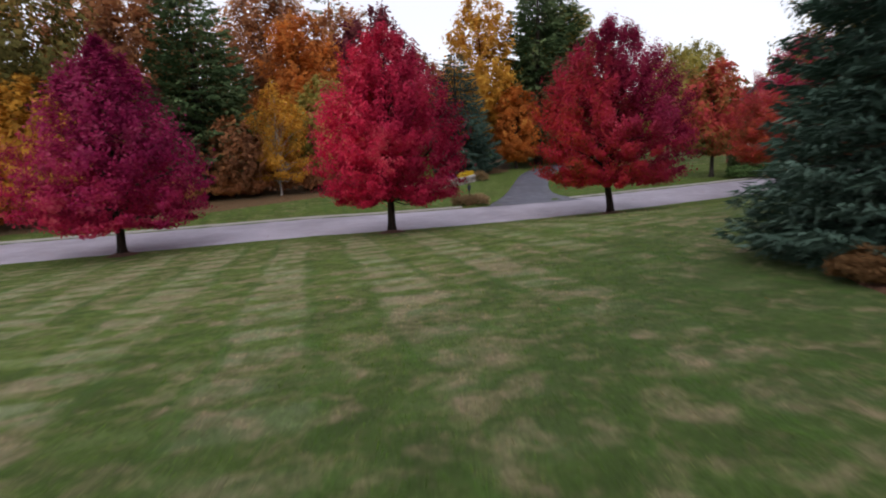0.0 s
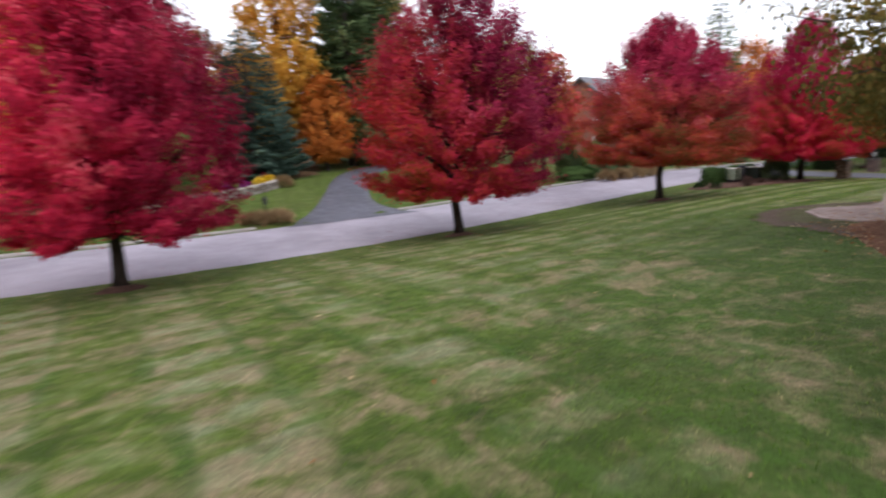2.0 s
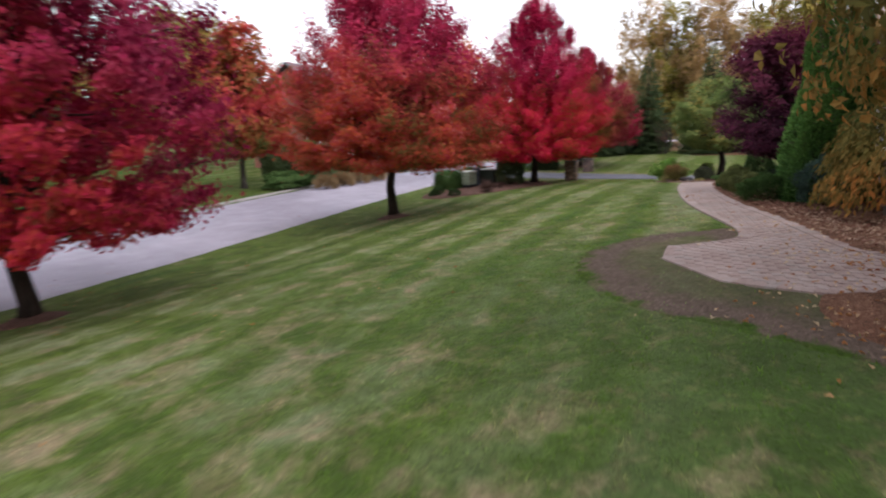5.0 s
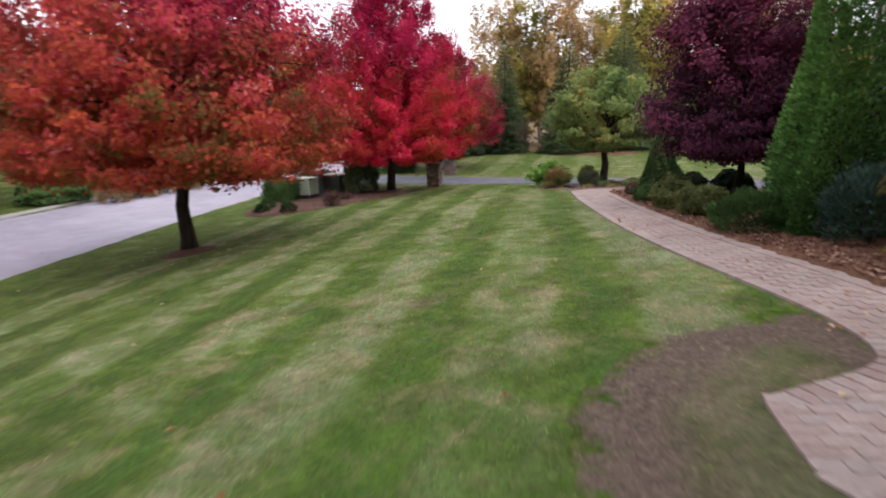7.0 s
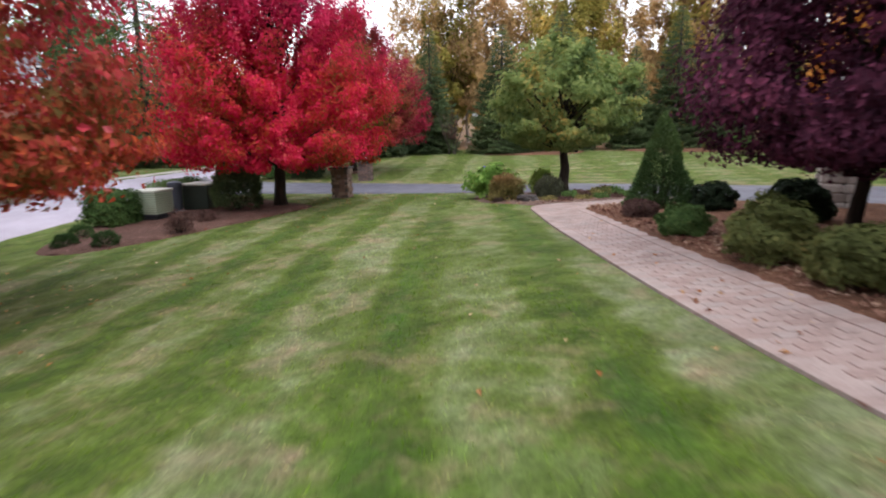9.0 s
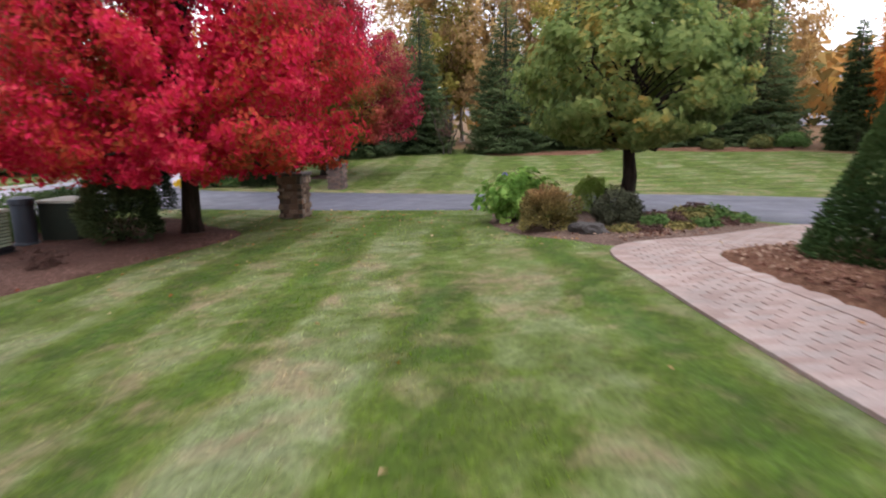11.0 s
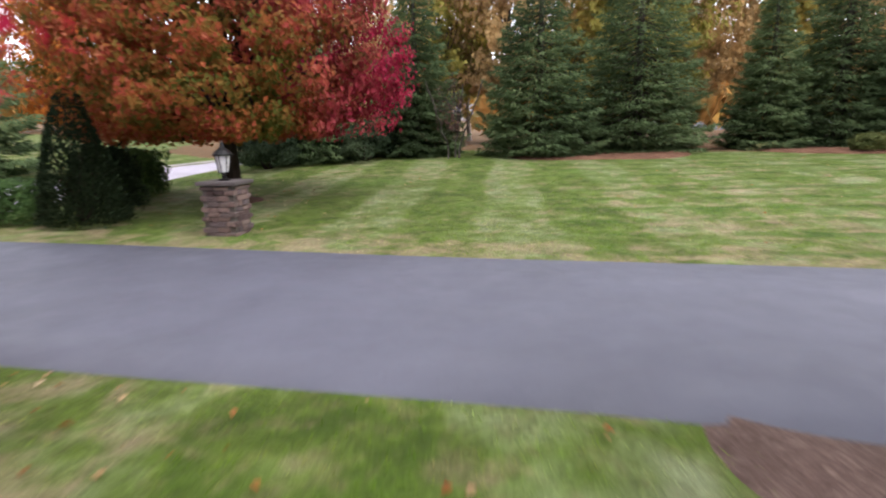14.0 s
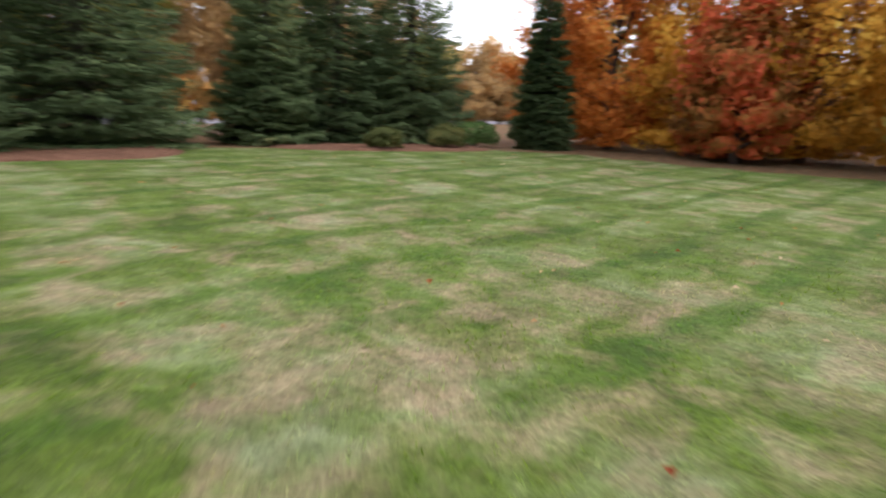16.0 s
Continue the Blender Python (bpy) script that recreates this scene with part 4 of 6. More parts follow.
def make_ground():
    xs, ys = spaced(-34, 62, 0.6, 1500), spaced(-14, 62, 0.6, 1500)
    X, Y = np.meshgrid(xs, ys, indexing="ij")
    s, v = along(X, Y)
    Z = ground(X, Y)
    mid = road_mid(s)
    Z -= 0.07 * np.where(v < mid, 1 - smooth(HALF_ROAD + 0.15, HALF_ROAD + 0.8, np.abs(v - mid)), 1 - smooth(HALF_ROAD - 0.5, HALF_ROAD - 0.05, np.abs(v - mid)))
    for poly in DRIVES:
        Z -= 0.05 * np.all([inside(poly, X + a, Y + b) for a in (-0.65, 0.65) for b in (-0.65, 0.65)], axis=0)
    far = np.maximum(0, np.hypot(X - 15, Y - 20) - 120)
    Z += far * 0.035 * (v > 20) - far * 0.01 * (v <= 20)
    nx, ny = X.shape
    I = np.arange(nx * ny).reshape(nx, ny)
    F = np.stack([I[:-1, :-1], I[1:, :-1], I[1:, 1:], I[:-1, 1:]], -1).reshape(-1, 4)
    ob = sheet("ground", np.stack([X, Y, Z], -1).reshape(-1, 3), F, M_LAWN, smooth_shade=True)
    litter = np.zeros(X.shape)
    for poly in (WOODS_NORTH, WOODS_EAST):
        litter = np.maximum(litter, inside(poly, X, Y))
    litter = np.maximum(litter, np.hypot(X - 15, Y - 20) > 95)
    ob.data.attributes.new("litter", "FLOAT", "POINT").data.foreach_set("value", litter.astype(np.float32).ravel())
    d = np.full(X.shape, 9.0)
    for (xa, ya), (xb, yb) in zip(DRIVE_FAR, DRIVE_FAR[1:]):
        t = np.clip(((X - xa) * (xb - xa) + (Y - ya) * (yb - ya)) / ((xb - xa) ** 2 + (yb - ya) ** 2), 0, 1)
        d = np.minimum(d, np.hypot(X - xa - t * (xb - xa), Y - ya - t * (yb - ya)))
    worn, lush = 1 - smooth(0.3, 1.7, d), np.zeros(X.shape)
    for px, py, r, k in ((37.9, 24.5, 1.0, 1.3), (38.5, 23.5, 1.0, 1.2), (40.3, 23.5, 1.4, 0.7), (24.7, 23.6, 0.7, 0.8), (18.6, 22.2, 0.7, 0.6), (7.0, 15.3, 0.7, 0.9), (1.0, 11.2, 1.0, 0.7)):
        worn = np.maximum(worn, k * np.exp(-((X - px) ** 2 + (Y - py) ** 2) / r ** 2))
    for px, py, r, k in ((4.4, 10.0, 1.0, 0.9), (6.2, 13.4, 1.3, 0.7), (8.4, 13.6, 1.0, 0.8), (12.4, 18.9, 1.2, 0.6), (9.0, 14.6, 1.2, 0.6), (39.4, 24.6, 0.7, 0.7)):
        lush = np.maximum(lush, k * np.exp(-((X - px) ** 2 + (Y - py) ** 2) / r ** 2))
    ob.data.attributes.new("worn", "FLOAT", "POINT").data.foreach_set("value", worn.astype(np.float32).ravel())
    ob.data.attributes.new("lush", "FLOAT", "POINT").data.foreach_set("value", lush.astype(np.float32).ravel())
    return tagged(ob, "mown green lawn with straw-coloured dry patches", "lawn", kind="structure")


make_ground()


def ribbon(name, west, east, material, lift, label, category, rows=80, cols=8):
    """A paved strip between two edge lines, laid over the ground."""
    def run(line):
        p = np.array(line, float)
        for _ in range(2):
            q = np.empty((2 * len(p), 2))
            q[0], q[-1] = p[0], p[-1]
            q[1:-1:2], q[2:-1:2] = p[:-1] * 0.75 + p[1:] * 0.25, p[:-1] * 0.25 + p[1:] * 0.75
            p = q
        d = np.r_[0, np.cumsum(np.linalg.norm(np.diff(p, axis=0), axis=1))]
        t = np.linspace(0, d[-1], rows)
        return np.stack([np.interp(t, d, p[:, 0]), np.interp(t, d, p[:, 1])], 1)
    a, b = run(west), run(east)
    t = np.r_[0, np.linspace(0.012, 0.988, cols - 2), 1][None, :, None]
    P = a[:, None] * (1 - t) + b[:, None] * t
    Z = ground(P[..., 0], P[..., 1]) + lift
    Z[:, 0] -= 0.05
    Z[:, -1] -= 0.05
    I = np.arange(rows * cols).reshape(rows, cols)
    F = np.stack([I[:-1, :-1], I[:-1, 1:], I[1:, 1:], I[1:, :-1]], -1).reshape(-1, 4)
    ob = sheet(name, np.c_[P.reshape(-1, 2), Z.ravel()], F, material, smooth_shade=True)
    return tagged(ob, label, category, kind="structure")


def make_road():
    S = np.r_[np.linspace(-150, -20, 40), np.arange(-19.5, 62, 0.5), np.linspace(63, 190, 40)]
    T = np.r_[-HALF_ROAD - 0.12, np.linspace(-HALF_ROAD, HALF_ROAD, 9)]
    s, t = np.meshgrid(S, T, indexing="ij")
    wob = 0.02 * np.sin(s * 1.7) + 0.015 * np.sin(s * 4.1)
    v = road_mid(s) + t + wob * (t < -HALF_ROAD + 0.1)
    x, y = place(s, v)
    z = road_z(s) + 0.03 - 0.035 * (t / HALF_ROAD) ** 2
    z[:, 0] -= 0.08
    I = np.arange(s.size).reshape(s.shape)
    F = np.stack([I[:-1, :-1], I[1:, :-1], I[1:, 1:], I[:-1, 1:]], -1).reshape(-1, 4)
    tagged(sheet("road", np.stack([x, y, z], -1).reshape(-1, 3), F, M_ROAD, smooth_shade=True), "pale worn asphalt street", "road", kind="structure")
    prof = [(-0.02, -0.02), (0.0, 0.07), (0.03, 0.11), (0.14, 0.115), (0.18, 0.02)]
    V, F, n = [], [], 0
    for lo, hi in ((-150, 8.9), (15.2, 190)):
        ss = np.arange(lo, hi, 0.75)
        for k, s0 in enumerate(ss):
            for q, (dv, dz) in enumerate(prof):
                px, py = place(s0, road_mid(s0) + HALF_ROAD + dv)
                V.append((px, py, float(road_z(s0)) + dz))
            if k:
                b = n + k * 5
                F += [(b - 5 + q, b - 4 + q, b + 1 + q, b + q) for q in range(4)]
        n = len(V)
    tagged(sheet("kerb", V, F, M_KERB), "low pale kerb along the far side of the street", "kerb", kind="structure")


make_road()
ribbon("driveway", DRIVE_NEAR, DRIVE_FAR, M_DRIVE, 0.012, "blue-black sealed asphalt driveway", "driveway")
ribbon("driveway_north", NORTH_DRIVE_WEST, NORTH_DRIVE_EAST, M_DRIVE, 0.02, "grey asphalt driveway climbing into the woods", "driveway")

# ---- beds and the brick path ----
PATH = [(12.74, 17.14), (12.68, 17.08), (12.0, 16.24), (11.96, 16.18), (11.89, 15.45), (11.95, 14.95), (12.5, 14.2), (13.3, 13.6), (14.0, 14.2), (13.7, 15.0), (14.3, 15.55), (16.2, 16.65), (17.4, 17.42), (19.0, 18.32),
        (21.2, 19.3), (23.2, 20.08), (24.9, 20.66), (26.2, 21.2), (26.85, 21.25), (27.3, 20.5), (27.9, 19.6), (28.6, 18.8), (29.5, 19.3), (29.7, 19.95), (28.85, 20.6), (27.95, 21.3), (27.6, 21.95), (27.1, 22.35), (26.5, 22.36), (25.4, 21.95), (23.8, 21.4),
        (21.6, 20.5), (19.5, 19.6), (17.9, 18.8), (16.6, 18.05), (15.45, 17.3), (14.9, 16.95), (14.3, 16.72), (14.0, 16.8), (13.46, 17.34), (13.4, 17.36)]
bed("spruce_bed", [(4.6, 3.0), (5.2, 6.4), (5.45, 7.6), (5.7, 9.1), (6.0, 10.3), (6.8, 11.1), (7.6, 11.6), (8.6, 12.4), (10.4, 14.3), (11.2, 15.4), (13.0, 15.4), (14.2, 15.8), (17.15, 17.6), (21.05, 19.5), (24.75, 20.9), (26.1, 21.4), (27.0, 21.4), (27.55, 20.6), (28.1, 19.75), (28.75, 18.8), (28.2, 12.0), (16, 4), (8, 1)],
    M_CHIPS, 0.05, "brown bark mulch bed strewn with fallen leaves", 0.14, cut=PATH)
bed("path_end_soil", [(10.2, 14.0), (10.5, 14.9), (10.65, 15.5), (10.8, 16.4), (11.1, 17.1), (12.0, 18.0), (13.07, 18.4), (14.1, 18.2), (15.0, 17.45), (15.3, 17.0), (14.0, 16.2), (12.6, 15.2), (12.0, 14.3)],
    M_SOIL, 0.006, "bare brown soil with thin grass round the end of the brick path", 0.12, cut=PATH)
bed("kerbside_bed", [(28.8, 30.2), (28.5, 29.1), (27.7, 28.45), (26.5, 28.55), (24.8, 28.75), (23.4, 29.15), (22.4, 29.7), (21.9, 30.6), (22.3, 31.6), (24.0, 32.7), (26.0, 33.4), (28.4, 33.6), (29.8, 33.0), (29.6, 31.2)],
    M_MULCH, 0.07, "dark brown mulch bed beside the street")
bed("driveway_bed", [(31.95, 25.35), (31.3, 25.12), (30.65, 24.88), (29.75, 24.72), (29.25, 24.55), (28.9, 24.35), (28.45, 24.05), (28.02, 23.7), (27.68, 23.0), (27.35, 22.62), (27.05, 22.4), (27.6, 21.9), (27.9, 21.35), (28.85, 20.6), (29.6, 19.95), (30.4, 20.6), (31.3, 21.6), (31.75, 23.0), (31.85, 24.6)],
    M_BARE, 0.05, "mulch bed with shrubs beside the driveway")
for tx, ty in ((-11.85, 20.8), (-2.0, 22.5), (7.65, 25.7), (17.95, 28.2), (38.4, 33.5)):
    bed("tree_ring", [(tx + 0.62 * math.cos(a), ty + 0.62 * math.sin(a)) for a in np.arange(10) * 0.628], M_MULCH, 0.1, "small ring of dark mulch round a tree trunk", 0.12)

bed("spruce_litter", [(49.0, 16.0), (48.9, 18.5), (49.2, 20.8), (49.9, 22.4), (51.5, 22.5), (53.5, 19), (53, 16)], M_CHIPS, 0.06, "reddish mulch under the spruces")
bed("pine_litter", [(47.6, 24.8), (47.3, 27.4), (46.9, 29.2), (48, 30.6), (50.5, 29.5), (51.5, 26), (50, 24.2)], M_CHIPS, 0.05, "reddish needle litter under the pine")

# ---- street maples ----
STREET = "red maples along the street"
MAPLE_FORM = dict(floor=0.8, trunk=0.165, lump=0.1, clumps=620, shell=0.3, squash=0.62, stretch=0.6, bumpy=0.045, tuft=0.95)
for x, y, h, r, clear, count, size, hue, label, seed, low, high in (
        (-11.85, 20.8, 7.8, 3.55, 1.3, 46000, 0.125, "purple", "red maple in dark plum-purple autumn leaf", 11, 0.16, 0.86),
        (-2.0, 22.5, 7.95, 3.2, 1.35, 64000, 0.11, "scarlet", "red maple in deep scarlet autumn leaf", 12, 0.2, 0.68),
        (7.65, 25.7, 8.5, 3.6, 1.5, 92000, 0.11, "rust", "red maple in rusty crimson autumn leaf", 13, 0.22, 0.66),
        (17.95, 28.2, 7.7, 3.75, 1.75, 108000, 0.104, "orange", "red maple turning orange below and red above", 14, 0.2, 0.72),
        (27.8, 29.6, 8.2, 3.35, 1.3, 122000, 0.094, "pink", "red maple in brilliant bright red leaf", 15, 0.2, 0.76),
        (38.4, 33.5, 7.3, 3.6, 1.45, 88000, 0.112, "wine", "red maple in wine-red leaf beyond the driveway", 16, 0.2, 0.7)):
    broadleaf("maple_tree", x, y, h, r, clear, count, size, M_MAPLE[hue], M_BARK, label, "tree", STREET, seed, low=low, high=high, far=count < 70000, **MAPLE_FORM)

# ---- trees near the house ----
broadleaf("pear_tree", 11.6, 13.3, 7.2, 3.2, 1.75, 36000, 0.11, M_OAK, M_GREYBARK, "pear tree with olive and yellowing leaves and grey bark", "tree", "", 21, low=0.3, high=0.5, lump=0.2, trunk=0.13, clumps=260, shell=0.3)
broadleaf("dogwood_tree", 30.65, 22.4, 4.15, 2.1, 1.3, 19000, 0.14, M_DOGWOOD, M_BARK, "low spreading tree with green leaves turning yellow", "tree", "", 22, low=0.42, high=0.48, lump=0.15, trunk=0.15, clumps=190, squash=0.36, stretch=0.35, shell=0.4)
broadleaf("japanese_maple", 22.15, 17.85, 4.1, 1.95, 0.95, 52000, 0.075, M_JAPAN, M_BARK, "dark purple-leaved ornamental maple", "tree", "", 23, low=0.22, high=0.42, lump=0.2, trunk=0.08, stems=1, clumps=300, shell=0.25, squash=0.4, stretch=0.3, limbs_shown=34)
conifer("spruce_tree", 7.0, 8.5, 9.0, 2.3, M_BLUE, M_GREYBARK, "big dense blue-green spruce beside the lawn", "tree", "", 31, step=0.17, arms=17, sprays=110, size=0.21, slim=0.24)
shrub("arborvitae", 18.65, 16.6, 4.3, 0.7, 30000, 0.075, M_ARBOR, "tall bright green columnar arborvitae", "evergreen", "", 41, cone=0.42, slim=0.5, spiky=True, inner=0.8)
shrub("dwarf_spruce", 26.4, 19.85, 1.78, 0.66, 12000, 0.075, M_CONE, "small dense cone-shaped green spruce", "evergreen", "", 42, cone=0.9, slim=0.35, spiky=True, inner=0.7)

# ---- woods ----
def woods():
    N = "woods north of the street"
    spec = [
        ("oak_tree", -26, 34, 17, 6.5, 3.0, M_OAK, 51), ("oak_tree", -23.5, 45, 19, 7.0, 5.0, M_BROWN, 52), ("maple_tree", -21.4, 30.6, 8.0, 3.0, 1.0, M_YELLOW, 53),
        ("maple_tree", -23.5, 29.0, 6.0, 2.8, 0.6, M_ORANGE, 54), ("oak_tree", -16.0, 57, 19, 6.5, 5.0, M_BROWN, 55), ("maple_tree", -11.2, 49.5, 14.0, 4.4, 2.0, M_ORANGE, 56),
        ("beech_tree", -5.0, 50.5, 14.5, 4.4, 1.5, M_PLUM, 57), ("oak_tree", -8.5, 56.0, 16.0, 5.0, 2.0, M_BROWN, 79), ("oak_tree", -14.2, 40.0, 5.6, 2.6, 0.4, M_BROWN, 58), ("maple_tree", -8.6, 44.5, 8.5, 2.8, 0.8, M_OLIVE, 78), ("maple_tree", 4.6, 60, 18, 4.2, 2.5, M_YELLOW, 59),
        ("maple_tree", 7.6, 57, 8, 2.6, 0.8, M_ORANGE, 60), ("oak_tree", -2, 66, 12.5, 4, 3, M_BROWN, 61), ("maple_tree", 2, 74, 12, 4, 3, M_ORANGE, 62),
        ("oak_tree", 14.5, 66, 17, 5.2, 4, M_OLIVE, 63), ("maple_tree", 20.2, 42.6, 8.3, 2.9, 1.8, M_MIXED, 64), ("oak_tree", 23, 58, 11, 4.2, 2, M_OLIVE, 65),
        ("oak_tree", 30, 68, 13, 4.5, 2, M_OLIVE, 66), ("oak_tree", 52, 70, 14, 5.5, 2, M_GREENLEAF, 67), ("maple_tree", 58, 62, 13, 5, 2, M_ORANGE, 68), ("oak_tree", -34, 40, 18, 6.5, 3, M_OLIVE, 69), ("oak_tree", -40, 24, 17, 6.5, 2, M_BROWN, 70),
    ]
    labels = {M_CORAL: "coral-orange leaves", M_TAN: "golden brown leaves", M_PLUM: "dark wine-purple leaves", M_MIXED: "turning green, orange and red leaves", M_MAPLE["orange"]: "orange-red leaves", M_OAK: "olive-brown leaves", M_YELLOW: "golden yellow leaves", M_BROWN: "brown leaves", M_ORANGE: "orange leaves", M_OLIVE: "yellow-green leaves", M_GREENLEAF: "green leaves"}
    for name, x, y, h, r, clear, leaf, seed in spec:
        broadleaf(name, x, y, h, r, clear, int(8500 + 1600 * r), 0.2 + 0.011 * h, leaf, M_GREYBARK, f"tall woodland {name.split('_')[0]} with {labels[leaf]}", "tree", N, seed, low=0.3, high=0.5, lump=0.15, clumps=340, trunk=0.1 + 0.008 * h, shell=0.2, limbs_shown=24, far=True)
    broadleaf("birch_tree", -11.3, 40.6, 7.8, 2.5, 1.0, 7000, 0.2, M_YELLOW, M_BIRCH, "birch with a white stem and yellow leaves", "tree", N, 71, stems=1, trunk=0.08, lump=0.2, clumps=90)
    conifer("pine_tree", -17.2, 42.0, 16, 5.0, M_PINE, M_GREYBARK, "broad dark green pine", "tree", N, 72, step=0.45, arms=11, sprays=100, size=0.6, slim=0.42, power=0.55, skirt=1.0, rise=0.15)
    conifer("pine_tree", -11.0, 63, 20, 3.6, M_PINE, M_GREYBARK, "tall open pine above the woods", "tree", N, 73, step=0.9, arms=6, sprays=60, size=0.7, slim=0.22, power=0.5, skirt=5, rise=0.2, bare=0.2)
    conifer("pine_tree", 1.6, 52.5, 11.0, 4.0, M_BLUE, M_GREYBARK, "blue-green pine behind the stone wall", "tree", N, 74, step=0.36, arms=11, sprays=110, size=0.42, slim=0.3, power=0.6, skirt=0.5, rise=0.1)
    conifer("pine_tree", 42.3, 50.5, 15, 3.6, M_SPRUCE, M_GREYBARK, "dark grey-green conifer across the street", "tree", N, 79, step=0.4, arms=10, sprays=70, size=0.42, slim=0.3, power=0.7, skirt=0.4, rise=0.0)
    for x, y, h, sd in ((37.6, 50.2, 11.0, 80), (40.2, 53.0, 12.0, 89)):
        conifer("pine_tree", x, y, h, 2.8, M_SPRUCE, M_GREYBARK, "dark grey-green conifer beside the brick house", "tree", N, sd, step=0.45, arms=9, sprays=60, size=0.45, slim=0.3, power=0.7, skirt=0.4)
    for x, y, sd in ((10.5, 61, 75), (13.5, 64, 76), (12.4, 69, 77)):
        conifer("pine_tree", x, y, 21, 4.6, M_PINE, M_GREYBARK, "very tall dark green pine beside the drive", "tree", N, sd, step=0.6, arms=9, sprays=62, size=0.78, slim=0.4, power=0.4, skirt=1.5, rise=0.15)
    broadleaf("small_tree", 47.5, 32.0, 2.9, 0.8, 0.9, 420, 0.08, M_TWIG, M_GREYBARK, "small nearly bare tree with a few brown leaves", "tree", "", 91, stems=3, trunk=0.03, clumps=60, lump=0.25, shell=0.3)
    broadleaf("birch_tree", 66.5, 37.6, 12, 2.2, 4.0, 5000, 0.28, M_TAN, M_BIRCH, "birch with a white stem among the tan woods", "tree", N, 92, trunk=0.16, clumps=110, lump=0.22, far=True)
    for i, (x, y, h, leaf) in enumerate(((76.0, -1.0, 6.8, M_TAN), (82.0, -6.5, 6.5, M_TAN), (79.0, 3.0, 7.2, M_OLIVE), (86.0, -2.0, 7.5, M_TAN), (74.0, -6.0, 6.0, M_OLIVE))):
        broadleaf("oak_tree", x, y, h, 3.6, 0.6, 6000, 0.4, leaf, M_GREYBARK, f"distant woodland tree with {labels[leaf]}", "tree", "far trees east of the lawn", 95 + i, clumps=150, lump=0.22, limbs_shown=24, far=True)
    E = "spruces at the edge of the east lawn"
    for x, y, h, r, leaf, sd in ((48.7, 33.9, 7.6, 1.9, M_SPRUCE, 81), (49.1, 29.4, 7.6, 2.25, M_SPRUCE, 82), (51.3, 26.3, 8.4, 2.55, M_SPRUCE, 83), (52.0, 22.0, 6.1, 1.5, M_SPRUCE, 84), (53.2, 19.6, 8.4, 2.3, M_SPRUCE, 85), (53.0, 17.2, 8.2, 2.2, M_SPRUCE, 86), (49.8, 14.2, 5.6, 0.95, M_SPRUCE, 87), (46.0, 37.0, 7.0, 2.2, M_SPRUCE, 88)):
        conifer("spruce_tree", x, y, h, r, leaf, M_GREYBARK, "dense green spruce at the lawn's edge", "tree", E, sd, step=0.2, arms=15, sprays=88, size=0.21, slim=0.3, rag=0.28, power=0.62 if r > 2.5 else 0.85)
    W = "woods behind the east lawn"
    rng = random.Random(5)
    kinds = [M_OLIVE, M_TAN, M_OLIVE, M_TAN, M_OLIVE, M_TAN]
    for i in range(1, 17):
        if i == 4:
            continue
        x, y = 58 + rng.uniform(0, 9), 13 + i * 2.3 + rng.uniform(-1, 1)
        leaf = kinds[i % 6]
        broadleaf("oak_tree", x, y, rng.uniform(12, 15) * (1.0 if i < 12 else 0.6), rng.uniform(2.6, 3.4), 2.5 if i < 12 else 0.8, 12500, 0.28, leaf, M_GREYBARK, f"tall thin woodland tree with {labels[leaf]}", "tree", W, 200 + i, low=0.3, high=0.4, lump=0.18, clumps=200, shell=0.2, limbs_shown=24, far=True)
    for i, (x, y, h, r, leaf) in enumerate(((53.2, 10.6, 9, 2.4, M_ORANGE), (49.6, 11.6, 9, 2.4, M_ORANGE), (47.2, 10.6, 8.5, 2.4, M_YELLOW), (44.4, 9.8, 9.0, 2.6, M_YELLOW), (41.6, 8.6, 9, 2.7, M_YELLOW), (46, 6, 12, 3.4, M_BROWN), (52, 7, 12, 3.4, M_OLIVE), (39, 5, 10, 3, M_BROWN), (40.4, 10.2, 5, 1.9, M_OLIVE), (44.9, 11.9, 5.2, 1.6, M_CORAL))):
        broadleaf("maple_tree", x, y, h, r, 0.25, 15000, 0.17, leaf, M_GREYBARK, f"woodland edge tree with {labels[leaf]}", "tree", W, 230 + i, low=0.25, high=0.45, lump=0.2, clumps=170, limbs_shown=24, far=True)


woods()


def far_woods():
    """Distant woods that close the view, too far off to tell the trees apart."""
    rng = np.random.default_rng(9)
    n = 460
    a = rng.uniform(-0.35, 1.0, n) * math.pi
    d = rng.uniform(82, 135, n)
    cx, cy = 15 + d * np.cos(a), 20 + d * np.sin(a) * 0.9
    s, v = along(cx, cy)
    ok = (np.abs(v - road_mid(s)) > 8) & ~inside([(20, 60), (60, 100), (75, 80), (45, 50)], cx, cy)
    cx, cy = cx[ok], cy[ok]
    m, per = len(cx), 64
    h = rng.uniform(7, 13.5, m)
    g = rng.normal(0, 1, (m, per, 3))
    g /= np.linalg.norm(g, axis=2, keepdims=True)
    gz0 = ground(cx, cy) + np.maximum(0, np.hypot(cx - 15, cy - 20) - 120) * 0.035 * (v[ok] > 20)
    at = np.stack([cx, cy, gz0 + h * 0.5], 1)[:, None] + g * np.stack([h * 0.3, h * 0.3, h * 0.5], 1)[:, None] * rng.uniform(0.4, 1, (m, per, 1)) ** 0.5
    vv, ff = leaves(rng, at.reshape(-1, 3), g.reshape(-1, 3), 2.1, far=True)
    tagged(sheet("far_woods", vv, ff, M_FARWOOD), "distant autumn woods in brown, green and orange", "woods", kind="stuff")


far_woods()


